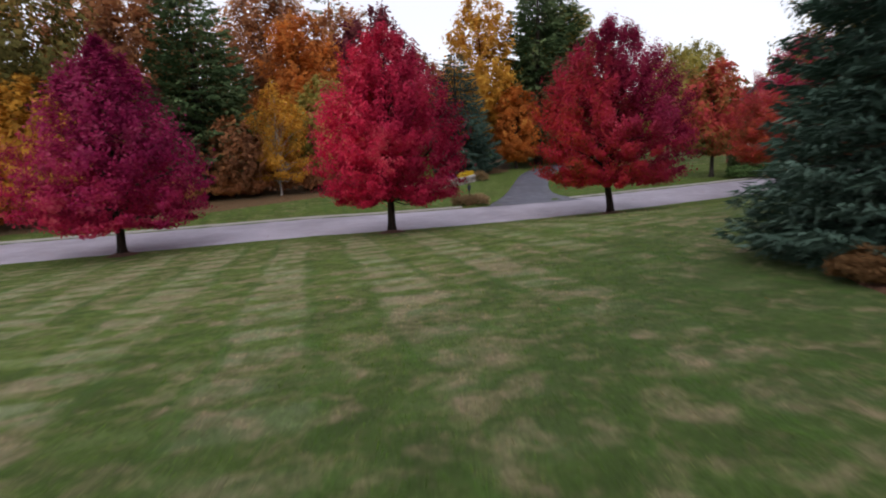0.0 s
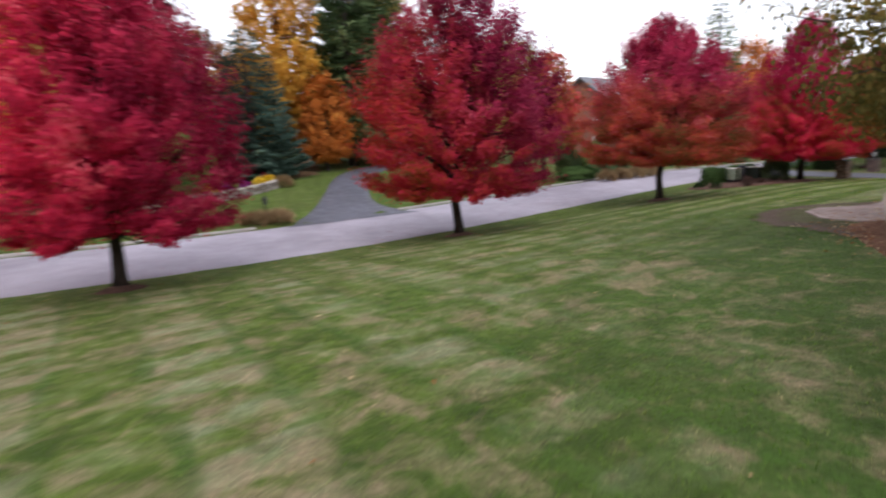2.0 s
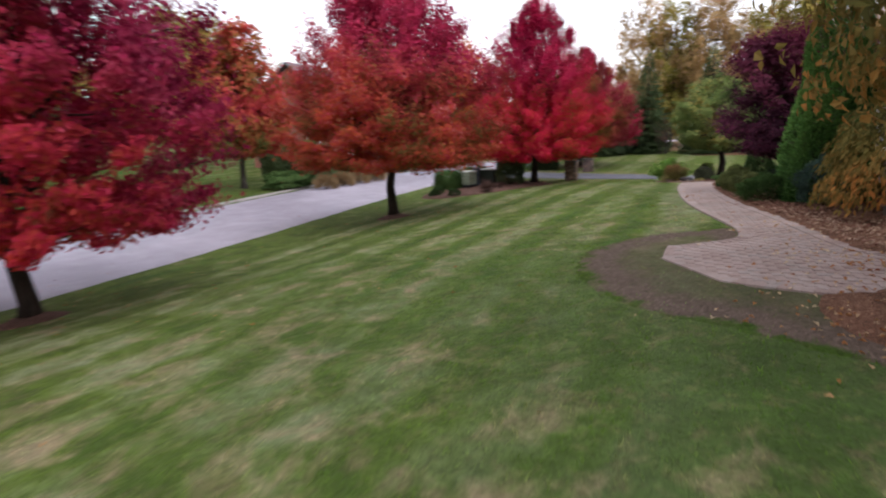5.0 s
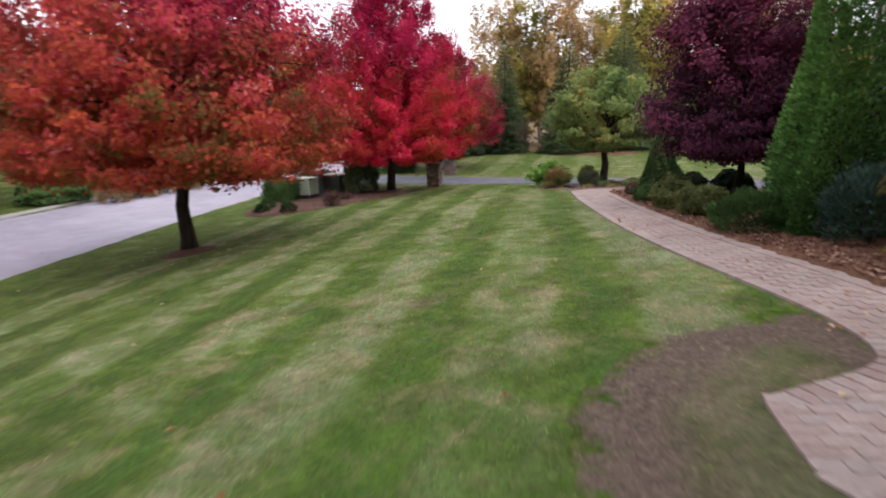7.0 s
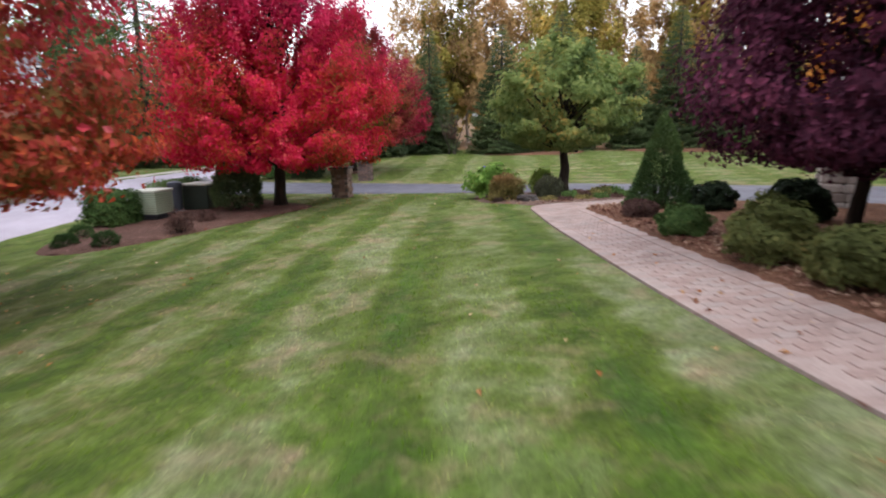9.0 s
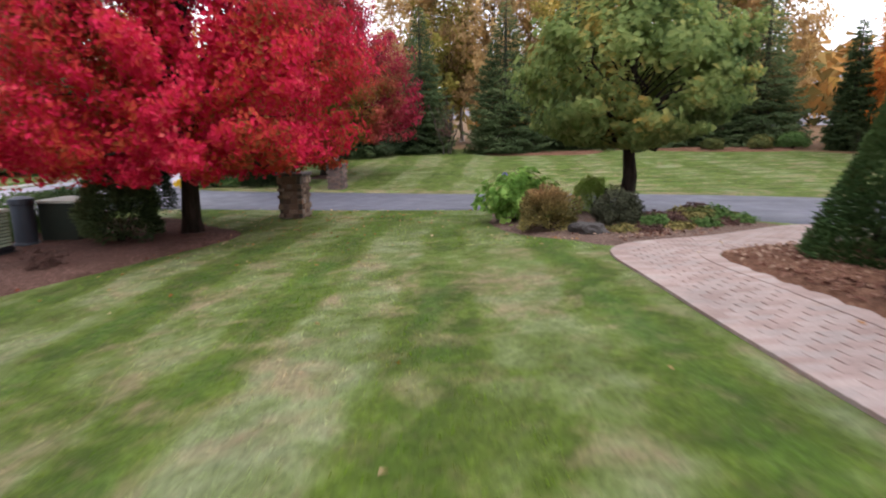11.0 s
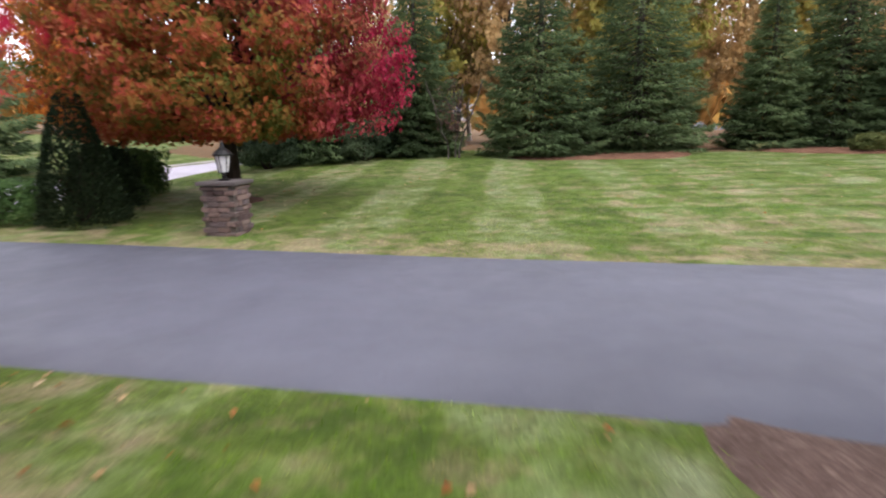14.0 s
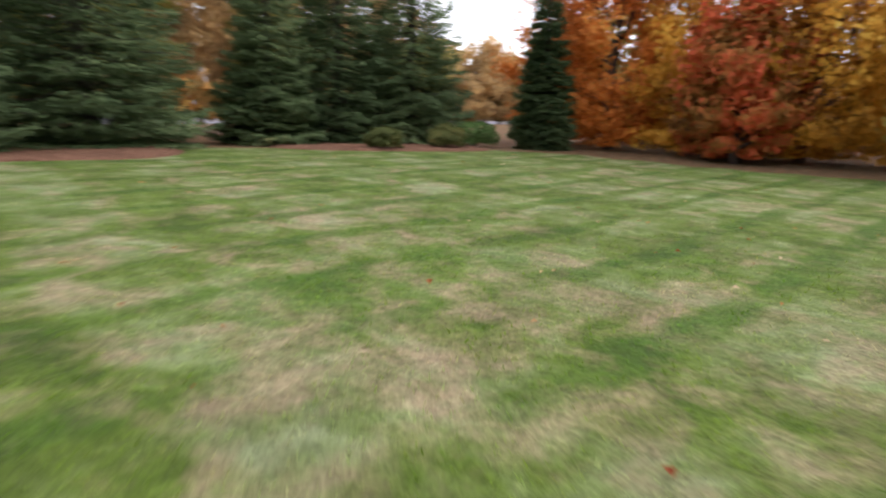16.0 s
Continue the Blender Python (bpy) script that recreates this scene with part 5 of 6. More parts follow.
def far_hill():
    a = np.linspace(-75, 20, 60)
    rows = []
    for d, z in ((230, -6), (300, 16), (390, 38), (470, 46), (560, 30)):
        rows.append([(35 + d * math.cos(radians(q)), 25 + d * math.sin(radians(q)), z * (1 + 0.16 * math.sin(q * 0.21) + 0.08 * math.sin(q * 0.73)) + 3 * math.sin(q * 2.9 + d)) for q in a])
    P = np.array(rows)
    I = np.arange(P.shape[0] * P.shape[1]).reshape(P.shape[:2])
    F = np.stack([I[:-1, :-1], I[1:, :-1], I[1:, 1:], I[:-1, 1:]], -1).reshape(-1, 4)
    tagged(sheet("backdrop_hill", P.reshape(-1, 3), F, M_HILL, smooth_shade=True), "low grey-brown wooded hill in the distance", "hill", kind="structure")


far_hill()

# ---- shrubs and small plants ----
BEDS = "shrubs in the beds"
def plants():
    rows = [
        # x, y, h, r, leaves, leaf size, material, name, label, extra
        (29.72, 24.12, 0.88, 0.6, 2300, 0.14, M_HYDRANGEA, "hydrangea", "hydrangea with big fresh green leaves", dict(slim=0.75, inner=0.35, uneven=0.34)),
        (28.5, 23.4, 0.64, 0.39, 8000, 0.06, M_RUSSET, "barberry_shrub", "round russet-brown shrub in the mulch bed", dict(inner=0.5, uneven=0.25, spiky=True, slim=0.42)),
        (30.85, 23.03, 0.68, 0.3, 6000, 0.055, M_GLOBE, "globe_evergreen", "small round yellow-green evergreen", dict(spiky=True, slim=0.4, inner=0.75)),
        (28.95, 22.45, 0.62, 0.38, 6000, 0.042, M_DULL, "boxwood_shrub", "dark grey-green rounded shrub beside the rock", dict(inner=0.6)),
        (24.5, 20.1, 0.34, 0.28, 2400, 0.045, M_TWIG, "low_shrub", "low brownish shrub beside the brick path", {}),
        (22.5, 19.5, 0.44, 0.29, 4250, 0.05, M_BOX, "boxwood_shrub", "clipped round green boxwood beside the path", dict(inner=0.8)),
        (20.85, 18.8, 0.66, 0.37, 6000, 0.055, M_AZALEA, "azalea_shrub", "loose grey-green azalea beside the path", dict(inner=0.5)),
        (19.95, 18.26, 0.56, 0.4, 6000, 0.055, M_AZALEA, "azalea_shrub", "loose green azalea with yellowing tips", dict(inner=0.5)),
        (18.6, 17.5, 0.52, 0.52, 6500, 0.065, M_BOX, "yew_shrub", "spreading dark green yew in the mulch", dict(spiky=True, slim=0.3)),
        (17.75, 16.4, 0.8, 0.45, 5100, 0.075, M_BLUE, "globe_spruce", "blue-green globe spruce beside the path", dict(spiky=True, slim=0.25)),
        (16.6, 15.0, 1.75, 1.25, 10200, 0.1, M_OAK, "weeping_shrub", "mounded weeping shrub with olive and russet leaves", dict(weep=0.9, slim=0.35)),
        (20.6, 16.7, 0.8, 0.5, 4250, 0.09, M_BOX, "rhododendron", "dark green broad-leaved shrub under the maple", {}),
        (24.2, 18.0, 0.62, 0.42, 3825, 0.08, M_YEW, "rhododendron", "dark green broad-leaved shrub behind the boxwood", {}),
        (25.6, 19.0, 0.5, 0.36, 3400, 0.07, M_YEW, "low_shrub", "small dark green shrub beside the dwarf spruce", {}),
        (5.5, 7.2, 0.5, 0.42, 4250, 0.06, M_BARBERRY, "barberry_shrub", "low russet shrub at the foot of the spruce", dict(inner=0.5)),
        (6.3, 6.3, 0.9, 0.7, 4250, 0.07, M_BLUE, "juniper_shrub", "grey-green juniper beside the spruce", dict(spiky=True, slim=0.25)),
        (27.0, 30.35, 1.2, 0.6, 7500, 0.085, M_SPRUCE, "yew_shrub", "loose dark green yew at the kerbside bed", dict(spiky=True, slim=0.45)),
        (29.15, 32.15, 1.75, 0.58, 6800, 0.09, M_YEW, "dwarf_spruce", "dark upright conifer at the corner of the drive", dict(spiky=True, slim=0.28)),
        (22.6, 30.9, 0.27, 0.2, 1300, 0.07, M_CONE, "juniper_shrub", "small green juniper at the bed's end", dict(spiky=True, slim=0.22)),
        (23.3, 31.4, 0.3, 0.24, 1300, 0.07, M_CONE, "juniper_shrub", "small green juniper at the bed's end", dict(spiky=True, slim=0.22)),
        (22.75, 29.95, 0.3, 0.2, 1300, 0.07, M_CONE, "juniper_shrub", "small green juniper at the bed's end", dict(spiky=True, slim=0.22)),
        (23.95, 29.25, 0.55, 0.3, 1200, 0.05, M_TWIG, "barberry_shrub", "small thin brown shrub in the mulch", dict(inner=0.2, uneven=0.4)),
        (25.2, 29.7, 0.34, 0.25, 700, 0.05, M_TWIG, "barberry_shrub", "small thin brown shrub in the mulch", dict(inner=0.2, uneven=0.4)),
        (35.6, 34.2, 2.15, 0.62, 8500, 0.09, M_YEW, "dwarf_spruce", "big dark conifer beside the drive's mouth", dict(spiky=True, slim=0.4, cone=0.55, inner=0.8)),
        (36.3, 34.5, 1.15, 0.6, 6000, 0.08, M_YEW, "dwarf_spruce", "dark rounded conifer beside the drive's mouth", dict(spiky=True, slim=0.4)),
        (49.7, 19.6, 0.6, 0.5, 1800, 0.09, M_AZALEA, "low_shrub", "small green shrub at the foot of the spruces", {}),
        (49.9, 17.6, 0.7, 0.5, 1800, 0.09, M_AZALEA, "low_shrub", "small green shrub at the foot of the spruces", {}),
        (50.6, 16.2, 0.8, 0.7, 1800, 0.1, M_GREENLEAF, "low_shrub", "loose grey-green shrub between the spruces", {}),
    ]
    for i, (x, y, h, r, n, size, leaf, name, label, extra) in enumerate(rows):
        made = shrub(name, x, y, h, r, n, size, leaf, label, "shrub", BEDS, 300 + i, **extra)
        if name == "hydrangea":
            rng = np.random.default_rng(420)
            g = rng.normal(0, 1, (220, 3))
            g /= np.linalg.norm(g, axis=1, keepdims=True)
            v, f = leaves(rng, g * 0.045 + (0.5, 0.4, 0.77), g, 0.035, 0.8)
            sheet("bloom", v, f, M_BLUEFLOWER, made, "violet-blue bloom head")
            v, f = tubes([bough(rng, (0.3, 0.25, 0.4), (0.5, 0.4, 0.75), 0.008, 0.005, 5)], 5)
            sheet("stem", v, f, M_HYDRANGEA, made)
    for i, (x, y, h, r) in enumerate(((-13.5, 41.6, 2.4, 2.4), (-9.8, 42.6, 2.0, 2.2), (-7.4, 45.2, 2.4, 2.0), (-17.6, 37.4, 1.8, 2.2), (-20.5, 34.2, 2.0, 2.0))):
        shrub("brush", x, y, h, r, 3200, 0.2, M_BROWN, "rust-brown brush at the edge of the woods", "shrub", "brush along the woods", 350 + i, inner=0.4, far=True)
    hedge = dict(blocky=0.75, inner=0.6, far=True)
    shrub("box_hedge", 24.75, 32.15, 0.9, 0.6, 11000, 0.065, M_BOX, "clipped square box hedge beside the utility boxes", "hedge", BEDS, 341, turn=13, **hedge)
    shrub("box_hedge", 27.6, 33.1, 0.85, 1.3, 9000, 0.06, M_BOX, "long clipped box hedge along the street", "hedge", BEDS, 342, ry=0.45, turn=13, **hedge)
    shrub("box_hedge", 37.9, 35.9, 1.05, 1.35, 9000, 0.08, M_BOX, "clipped dark hedge at the mouth of the drive", "hedge", BEDS, 343, ry=0.6, turn=28, **hedge)
    shrub("box_hedge", 35.2, 35.75, 0.75, 0.95, 6000, 0.07, M_BOX, "low clipped hedge beside the drive's mouth", "hedge", BEDS, 346, ry=0.5, turn=110, **hedge)
    shrub("box_hedge", 43.6, 36.6, 1.3, 1.5, 8000, 0.09, M_YEW, "low dark evergreen under the red maple", "hedge", BEDS, 344, ry=0.9, turn=13, far=True)
    shrub("box_hedge", 46.4, 34.8, 1.3, 1.5, 8000, 0.09, M_YEW, "low dark evergreen at the lawn's edge", "hedge", BEDS, 345, ry=0.9, turn=-10, far=True)
    # far side of the street
    for i, (x, y, h, r, leaf, label) in enumerate(((22.0, 41.2, 0.9, 1.6, M_BOX, "spreading green juniper on the bank"), (25.2, 42.4, 1.1, 1.8, M_PINE, "spreading green juniper on the bank"), (28.4, 43.2, 1.0, 1.7, M_BOX, "spreading green juniper on the bank"),
                                                    (24.0, 45.6, 2.0, 1.2, M_SPRUCE, "upright evergreen before the house"), (27.5, 47.5, 2.2, 1.1, M_GREENLEAF, "green shrub before the house"))):
        shrub("juniper_shrub", x, y, h, r, 5000, 0.16, leaf, label, "shrub", "planting across the street", 360 + i, ry=r * 0.6, turn=13, far=True)
    for i, (x, y) in enumerate(((23.2, 39.6), (24.6, 40.0), (26.0, 40.4), (27.4, 40.6), (1.2, 32.6), (2.1, 32.75), (3.2, 46.2), (2.2, 46.9))):
        shrub("straw_grass", x, y, 0.4 if i in (4, 5) else 0.6, 0.5, 1100, 0.3, M_STRAW, "clump of straw-coloured ornamental grass", "grass", "straw grasses", 370 + i, spiky=True, slim=0.07, far=True)
    rnd = random.Random(12)
    for i in range(16):
        u, w = (i % 8) / 7.0, i // 8
        shrub("perennial_clump", 28.7 + 1.55 * u + rnd.uniform(-0.12, 0.12) + 0.3 * w, 21.85 - 1.0 * u + 0.42 * w + rnd.uniform(-0.1, 0.1), rnd.uniform(0.14, 0.3), rnd.uniform(0.2, 0.32), 600, 0.06,
              (M_GREENLEAF, M_TWIG, M_RUSSET, M_AZALEA)[rnd.randrange(4)], "low fading perennials in the mulch", "plant", "perennials by the drive", 430 + i, inner=0.4)
    for i, (x, y) in enumerate(((28.35, 21.95), (28.6, 21.55), (28.95, 21.2), (29.3, 20.9), (28.2, 22.3), (29.65, 20.65))):
        shrub("perennial_clump", x, y, 0.13 + 0.03 * (i % 3), 0.22, 420, 0.055, (M_TWIG, M_RUSSET, M_GREENLEAF)[i % 3], "low withered perennials at the edge of the mulch", "plant", "perennials by the drive", 470 + i, inner=0.3, uneven=0.35)
    shrub("weeping_tree", -2.6, 45.2, 3.6, 2.0, 9000, 0.26, M_GREENLEAF, "small weeping tree behind the stone wall", "tree", "", 390, weep=1.2, slim=0.2)
    for i, (x, y, leaf, what) in enumerate(((-0.9, 41.3, M_MUMYELLOW, "yellow"), (-0.1, 42.2, M_MUMPURPLE, "purple"), (0.9, 43.4, M_MUMPURPLE, "purple"), (1.75, 44.8, M_MUMYELLOW, "yellow"), (2.35, 46.3, M_MUMYELLOW, "yellow"))):
        shrub("chrysanthemum", x, y, 0.85, 0.42, 1500, 0.09, leaf, f"potted {what} chrysanthemums behind the stone wall", "flowers", "chrysanthemums on the wall", 400 + i)
    shrub("chrysanthemum", 35.0, 36.95, 0.3, 0.28, 900, 0.06, M_MUMYELLOW, "yellow chrysanthemums beside the hedge", "flowers", "", 410)


plants()


# ---- stonework ----
def block_mesh(name, seed, material, bevel=0.09):
    """A rough unit stone whose corners are knocked about."""
    rnd = random.Random(seed)
    bm = bmesh.new()
    box(bm, -0.5, -0.5, -0.5, 0.5, 0.5, 0.5)
    for v in bm.verts:
        v.co += Vector((rnd.uniform(-0.05, 0.05), rnd.uniform(-0.05, 0.05), rnd.uniform(-0.07, 0.07)))
    bmesh.ops.bevel(bm, geom=list(bm.edges), offset=bevel, segments=1, affect="EDGES")
    bmesh.ops.recalc_face_normals(bm, faces=bm.faces)
    me = bpy.data.meshes.new(name)
    bm.to_mesh(me)
    bm.free()
    me.materials.append(material)
    return me


LEDGE = {1: [block_mesh("ledge_stone", i, M_LEDGE, 0.06) for i in range(6)], 2: [block_mesh("ledge_stone", 10 + i, M_LEDGEDARK, 0.08) for i in range(6)]}
FIELD = [block_mesh("field_stone", 20 + i, M_PALESTONE, 0.16) for i in range(6)]


def lantern(x, y, z, turn):
    root = thing("lantern", x, y, "black post lantern with frosted glass panes", "lamp", "driveway lanterns", turn, z=z)
    bm = bmesh.new()
    lathe(bm, [(0.09, 0.0), (0.09, 0.02), (0.035, 0.04), (0.03, 0.1), (0.05, 0.11)], 8)
    part("base", bm, M_BLACK, root)
    bm = bmesh.new()
    lathe(bm, [(0.06, 0.12), (0.105, 0.36)], 6)
    part("glass", bm, M_GLASS, root, "frosted white glass")
    for k in range(6):
        a = k * math.pi / 3
        v, f = tubes([[[0.064 * math.cos(a), 0.064 * math.sin(a), 0.1, 0.008], [0.11 * math.cos(a), 0.11 * math.sin(a), 0.37, 0.008]]], 4)
        sheet("frame_bar", v, f, M_BLACK, root)
    bm = bmesh.new()
    lathe(bm, [(0.14, 0.36), (0.145, 0.375), (0.1, 0.43), (0.045, 0.47), (0.03, 0.5), (0.02, 0.54), (0.004, 0.58)], 12)
    part("roof", bm, M_BLACK, root, "black metal lantern roof")
    return root


def pillar(x, y, h, half, seed):
    rnd = random.Random(seed)
    root = thing("stone_pillar", x, y, "square driveway pillar of stacked brown ledge stones", "pillar", "driveway pillars", 12.9)
    bm = bmesh.new()
    box(bm, -half + 0.03, -half + 0.03, -0.1, half - 0.03, half - 0.03, h - 0.07)
    part("core", bm, M_MORTAR, root)
    z, course = -0.04, 0
    while z < h - 0.1:
        t = min(rnd.uniform(0.055, 0.125) if seed == 1 else rnd.uniform(0.04, 0.085), h - 0.07 - z)
        if h - 0.07 - z - t < 0.05:
            t = h - 0.07 - z
        for face in range(4):
            a = -half + (0.1 if (course + face) % 2 else 0.0)
            end = half - (0.0 if (course + face) % 2 else 0.1)
            while a < end - 0.02:
                w = min(rnd.uniform(0.1, 0.27), end - a)
                if end - a - w < 0.07:
                    w = end - a
                st = new("stone", rnd.choice(LEDGE[seed]))
                st.parent = root
                depth = rnd.uniform(0.1, 0.11)
                turn = Matrix.Rotation(face * math.pi / 2, 4, "Z")
                st.matrix_basis = turn @ Matrix.Translation((a + w / 2, -half + 0.06 - (depth - 0.1) * 0.6, z + t / 2)) @ Matrix.Diagonal((w - 0.006, depth, t - 0.006, 1))
                a += w
        z += t
        course += 1
    bm = bmesh.new()
    box(bm, -half - 0.035, -half - 0.035, h - 0.06, half + 0.035, half + 0.035, h, 0.015)
    part("cap", bm, M_SLAB, root, "flat dark slate cap")
    lantern(x, y, float(ground(x, y)) + h - 0.002, 12.9)


pillar(30.2, 29.1, 0.95, 0.27, 1)
pillar(35.74, 31.38, 0.78, 0.265, 2)


def stone_wall():
    line = np.array([(-5.2, 37.4), (-3.2, 38.4), (-1.0, 40.2), (0.8, 42.3), (2.0, 44.3), (2.8, 46.2)])
    d = np.r_[0, np.cumsum(np.linalg.norm(np.diff(line, axis=0), axis=1))]
    root = thing("stone_wall", -1.0, 40.2, "low garden wall of pale rounded field stones", "wall")
    o = root.matrix_basis.inverted()
    rnd = random.Random(4)
    for course in range(3):
        at = rnd.uniform(0, 0.2)
        while at < d[-1] - 0.1:
            w = rnd.uniform(0.22, 0.48)
            x, y = np.interp(at + w / 2, d, line[:, 0]), np.interp(at + w / 2, d, line[:, 1])
            x2, y2 = np.interp(at + w / 2 + 0.05, d, line[:, 0]), np.interp(at + w / 2 + 0.05, d, line[:, 1])
            st = new("stone", rnd.choice(FIELD))
            st.parent = root
            hh = rnd.uniform(0.17, 0.21)
            st.matrix_basis = o @ pose(x, y, float(ground(x, y)) + 0.06 + course * 0.19, rnd.uniform(-6, 6), rnd.uniform(-6, 6), math.degrees(math.atan2(y2 - y, x2 - x))) @ Matrix.Diagonal((w, rnd.uniform(0.3, 0.4), hh, 1))
            at += w


stone_wall()


def rock(x, y, sx, sy, sz, seed, turn):
    rnd = random.Random(seed)
    bm = bmesh.new()
    bmesh.ops.create_icosphere(bm, subdivisions=3, radius=0.5)
    for v in bm.verts:
        q = v.co * 3.1 + Vector((seed, 0, 0))
        v.co *= 1 + 0.5 * noise.noise(q) + 0.2 * noise.noise(q * 2.7)
        v.co.z = max(min(v.co.z, 0.34 + 0.05 * noise.noise(q)), -0.35)
    bmesh.ops.scale(bm, vec=(sx, sy, sz / 0.62), verts=bm.verts)
    ob = part("rock", bm, M_ROCK)
    ob.matrix_basis = pose(x, y, float(ground(x, y)) + sz * 0.42, 0, 0, turn)
    return tagged(ob, "flat grey boulder lying in the mulch bed", "rock")


rock(28.05, 22.76, 0.52, 0.36, 0.19, 5, 60)


# ---- utility boxes ----
def utility_boxes():
    root = thing("transformer_box", 25.55, 31.75, "pale green louvred utility box on a black plinth", "utility box", "", 13)
    bm = bmesh.new()
    box(bm, -0.36, -0.33, -0.05, 0.36, 0.33, 0.2, 0.02)
    part("plinth", bm, M_PLASTIC, root, "black ribbed plinth")
    for k in range(4):
        bm = bmesh.new()
        box(bm, -0.375, -0.345, 0.0 + k * 0.05, 0.375, 0.345, 0.02 + k * 0.05, 0.006)
        part("rib", bm, M_PLASTIC, root)
    bm = bmesh.new()
    box(bm, -0.32, -0.29, 0.2, 0.32, 0.29, 0.74, 0.02)
    part("body", bm, M_UTILDARK, root, "dark inner casing")
    for k in range(10):
        bm = bmesh.new()
        box(bm, -0.35, -0.32, 0.21 + k * 0.053, 0.35, 0.32, 0.247 + k * 0.053, 0.008)
        part("louvre", bm, M_UTIL, root)
    bm = bmesh.new()
    box(bm, -0.37, -0.34, 0.74, 0.37, 0.34, 0.8, 0.02)
    part("lid", bm, M_UTILTOP, root, "lid coloured paler for the skylight on it")
    root = thing("utility_pedestal", 26.5, 32.0, "slate-blue cylindrical utility pedestal", "utility box", "", 13)
    bm = bmesh.new()
    lathe(bm, [(0.2, -0.05), (0.2, 0.1), (0.17, 0.12), (0.17, 0.75), (0.19, 0.77), (0.19, 0.86), (0.06, 0.9)], 18)
    part("body", bm, M_BIN, root, smooth_shade=False)
    root = thing("utility_cabinet", 27.2, 31.75, "dark green utility cabinet with a pale lid", "utility box", "", 13)
    bm = bmesh.new()
    box(bm, -0.36, -0.36, -0.05, 0.36, 0.36, 0.72, 0.02)
    part("body", bm, M_UTILDARK, root)
    bm = bmesh.new()
    box(bm, -0.3, -0.372, 0.08, 0.3, -0.356, 0.66, 0.005)
    part("door", bm, M_UTILDARK, root)
    bm = bmesh.new()
    box(bm, -0.39, -0.39, 0.72, 0.39, 0.39, 0.77, 0.015)
    part("lid", bm, M_UTILTOP, root, "lid coloured paler for the skylight on it")


utility_boxes()


def post_lamp():
    root = thing("post_lamp", 1.62, 32.6, "short black lamp post among straw grasses", "lamp")
    bm = bmesh.new()
    lathe(bm, [(0.07, -0.1), (0.07, 0.05), (0.035, 0.08), (0.035, 0.8), (0.06, 0.83)], 10)
    part("post", bm, M_BLACK, root)
    bm = bmesh.new()
    lathe(bm, [(0.07, 0.83), (0.11, 1.02)], 6)
    part("glass", bm, M_WINDOW, root, "dark glass panes")
    bm = bmesh.new()
    lathe(bm, [(0.15, 1.02), (0.13, 1.05), (0.05, 1.14), (0.01, 1.24)], 8)
    part("roof", bm, M_BLACK, root)


post_lamp()


# ---- houses ----
def window(root, x, y, z, w, h, turn):
    """A sash window on a wall whose outside faces -y before the turn."""
    m = pose(x, y, z, 0, 0, turn)
    bm = bmesh.new()
    for a, b, c, d in ((-w / 2 - 0.08, 0, w / 2 + 0.08, 0.08), (-w / 2 - 0.08, h - 0.08, w / 2 + 0.08, h), (-w / 2 - 0.08, 0.08, -w / 2, h - 0.08), (w / 2, 0.08, w / 2 + 0.08, h - 0.08), (-w / 2, h / 2 - 0.03, w / 2, h / 2 + 0.03)):
        box(bm, a, -0.06, b, c, 0.05, d)
    win = part("window", bm, M_WHITE, root, "white-framed sash window")
    win.matrix_basis = m
    bm = bmesh.new()
    box(bm, -w / 2, -0.015, 0.08, w / 2, 0.02, h - 0.08)
    part("pane", bm, M_WINDOW, win)
    bm = bmesh.new()
    box(bm, -w / 2 - 0.14, -0.12, -0.06, w / 2 + 0.14, 0.05, 0.0)
    part("sill", bm, M_WHITE, win)


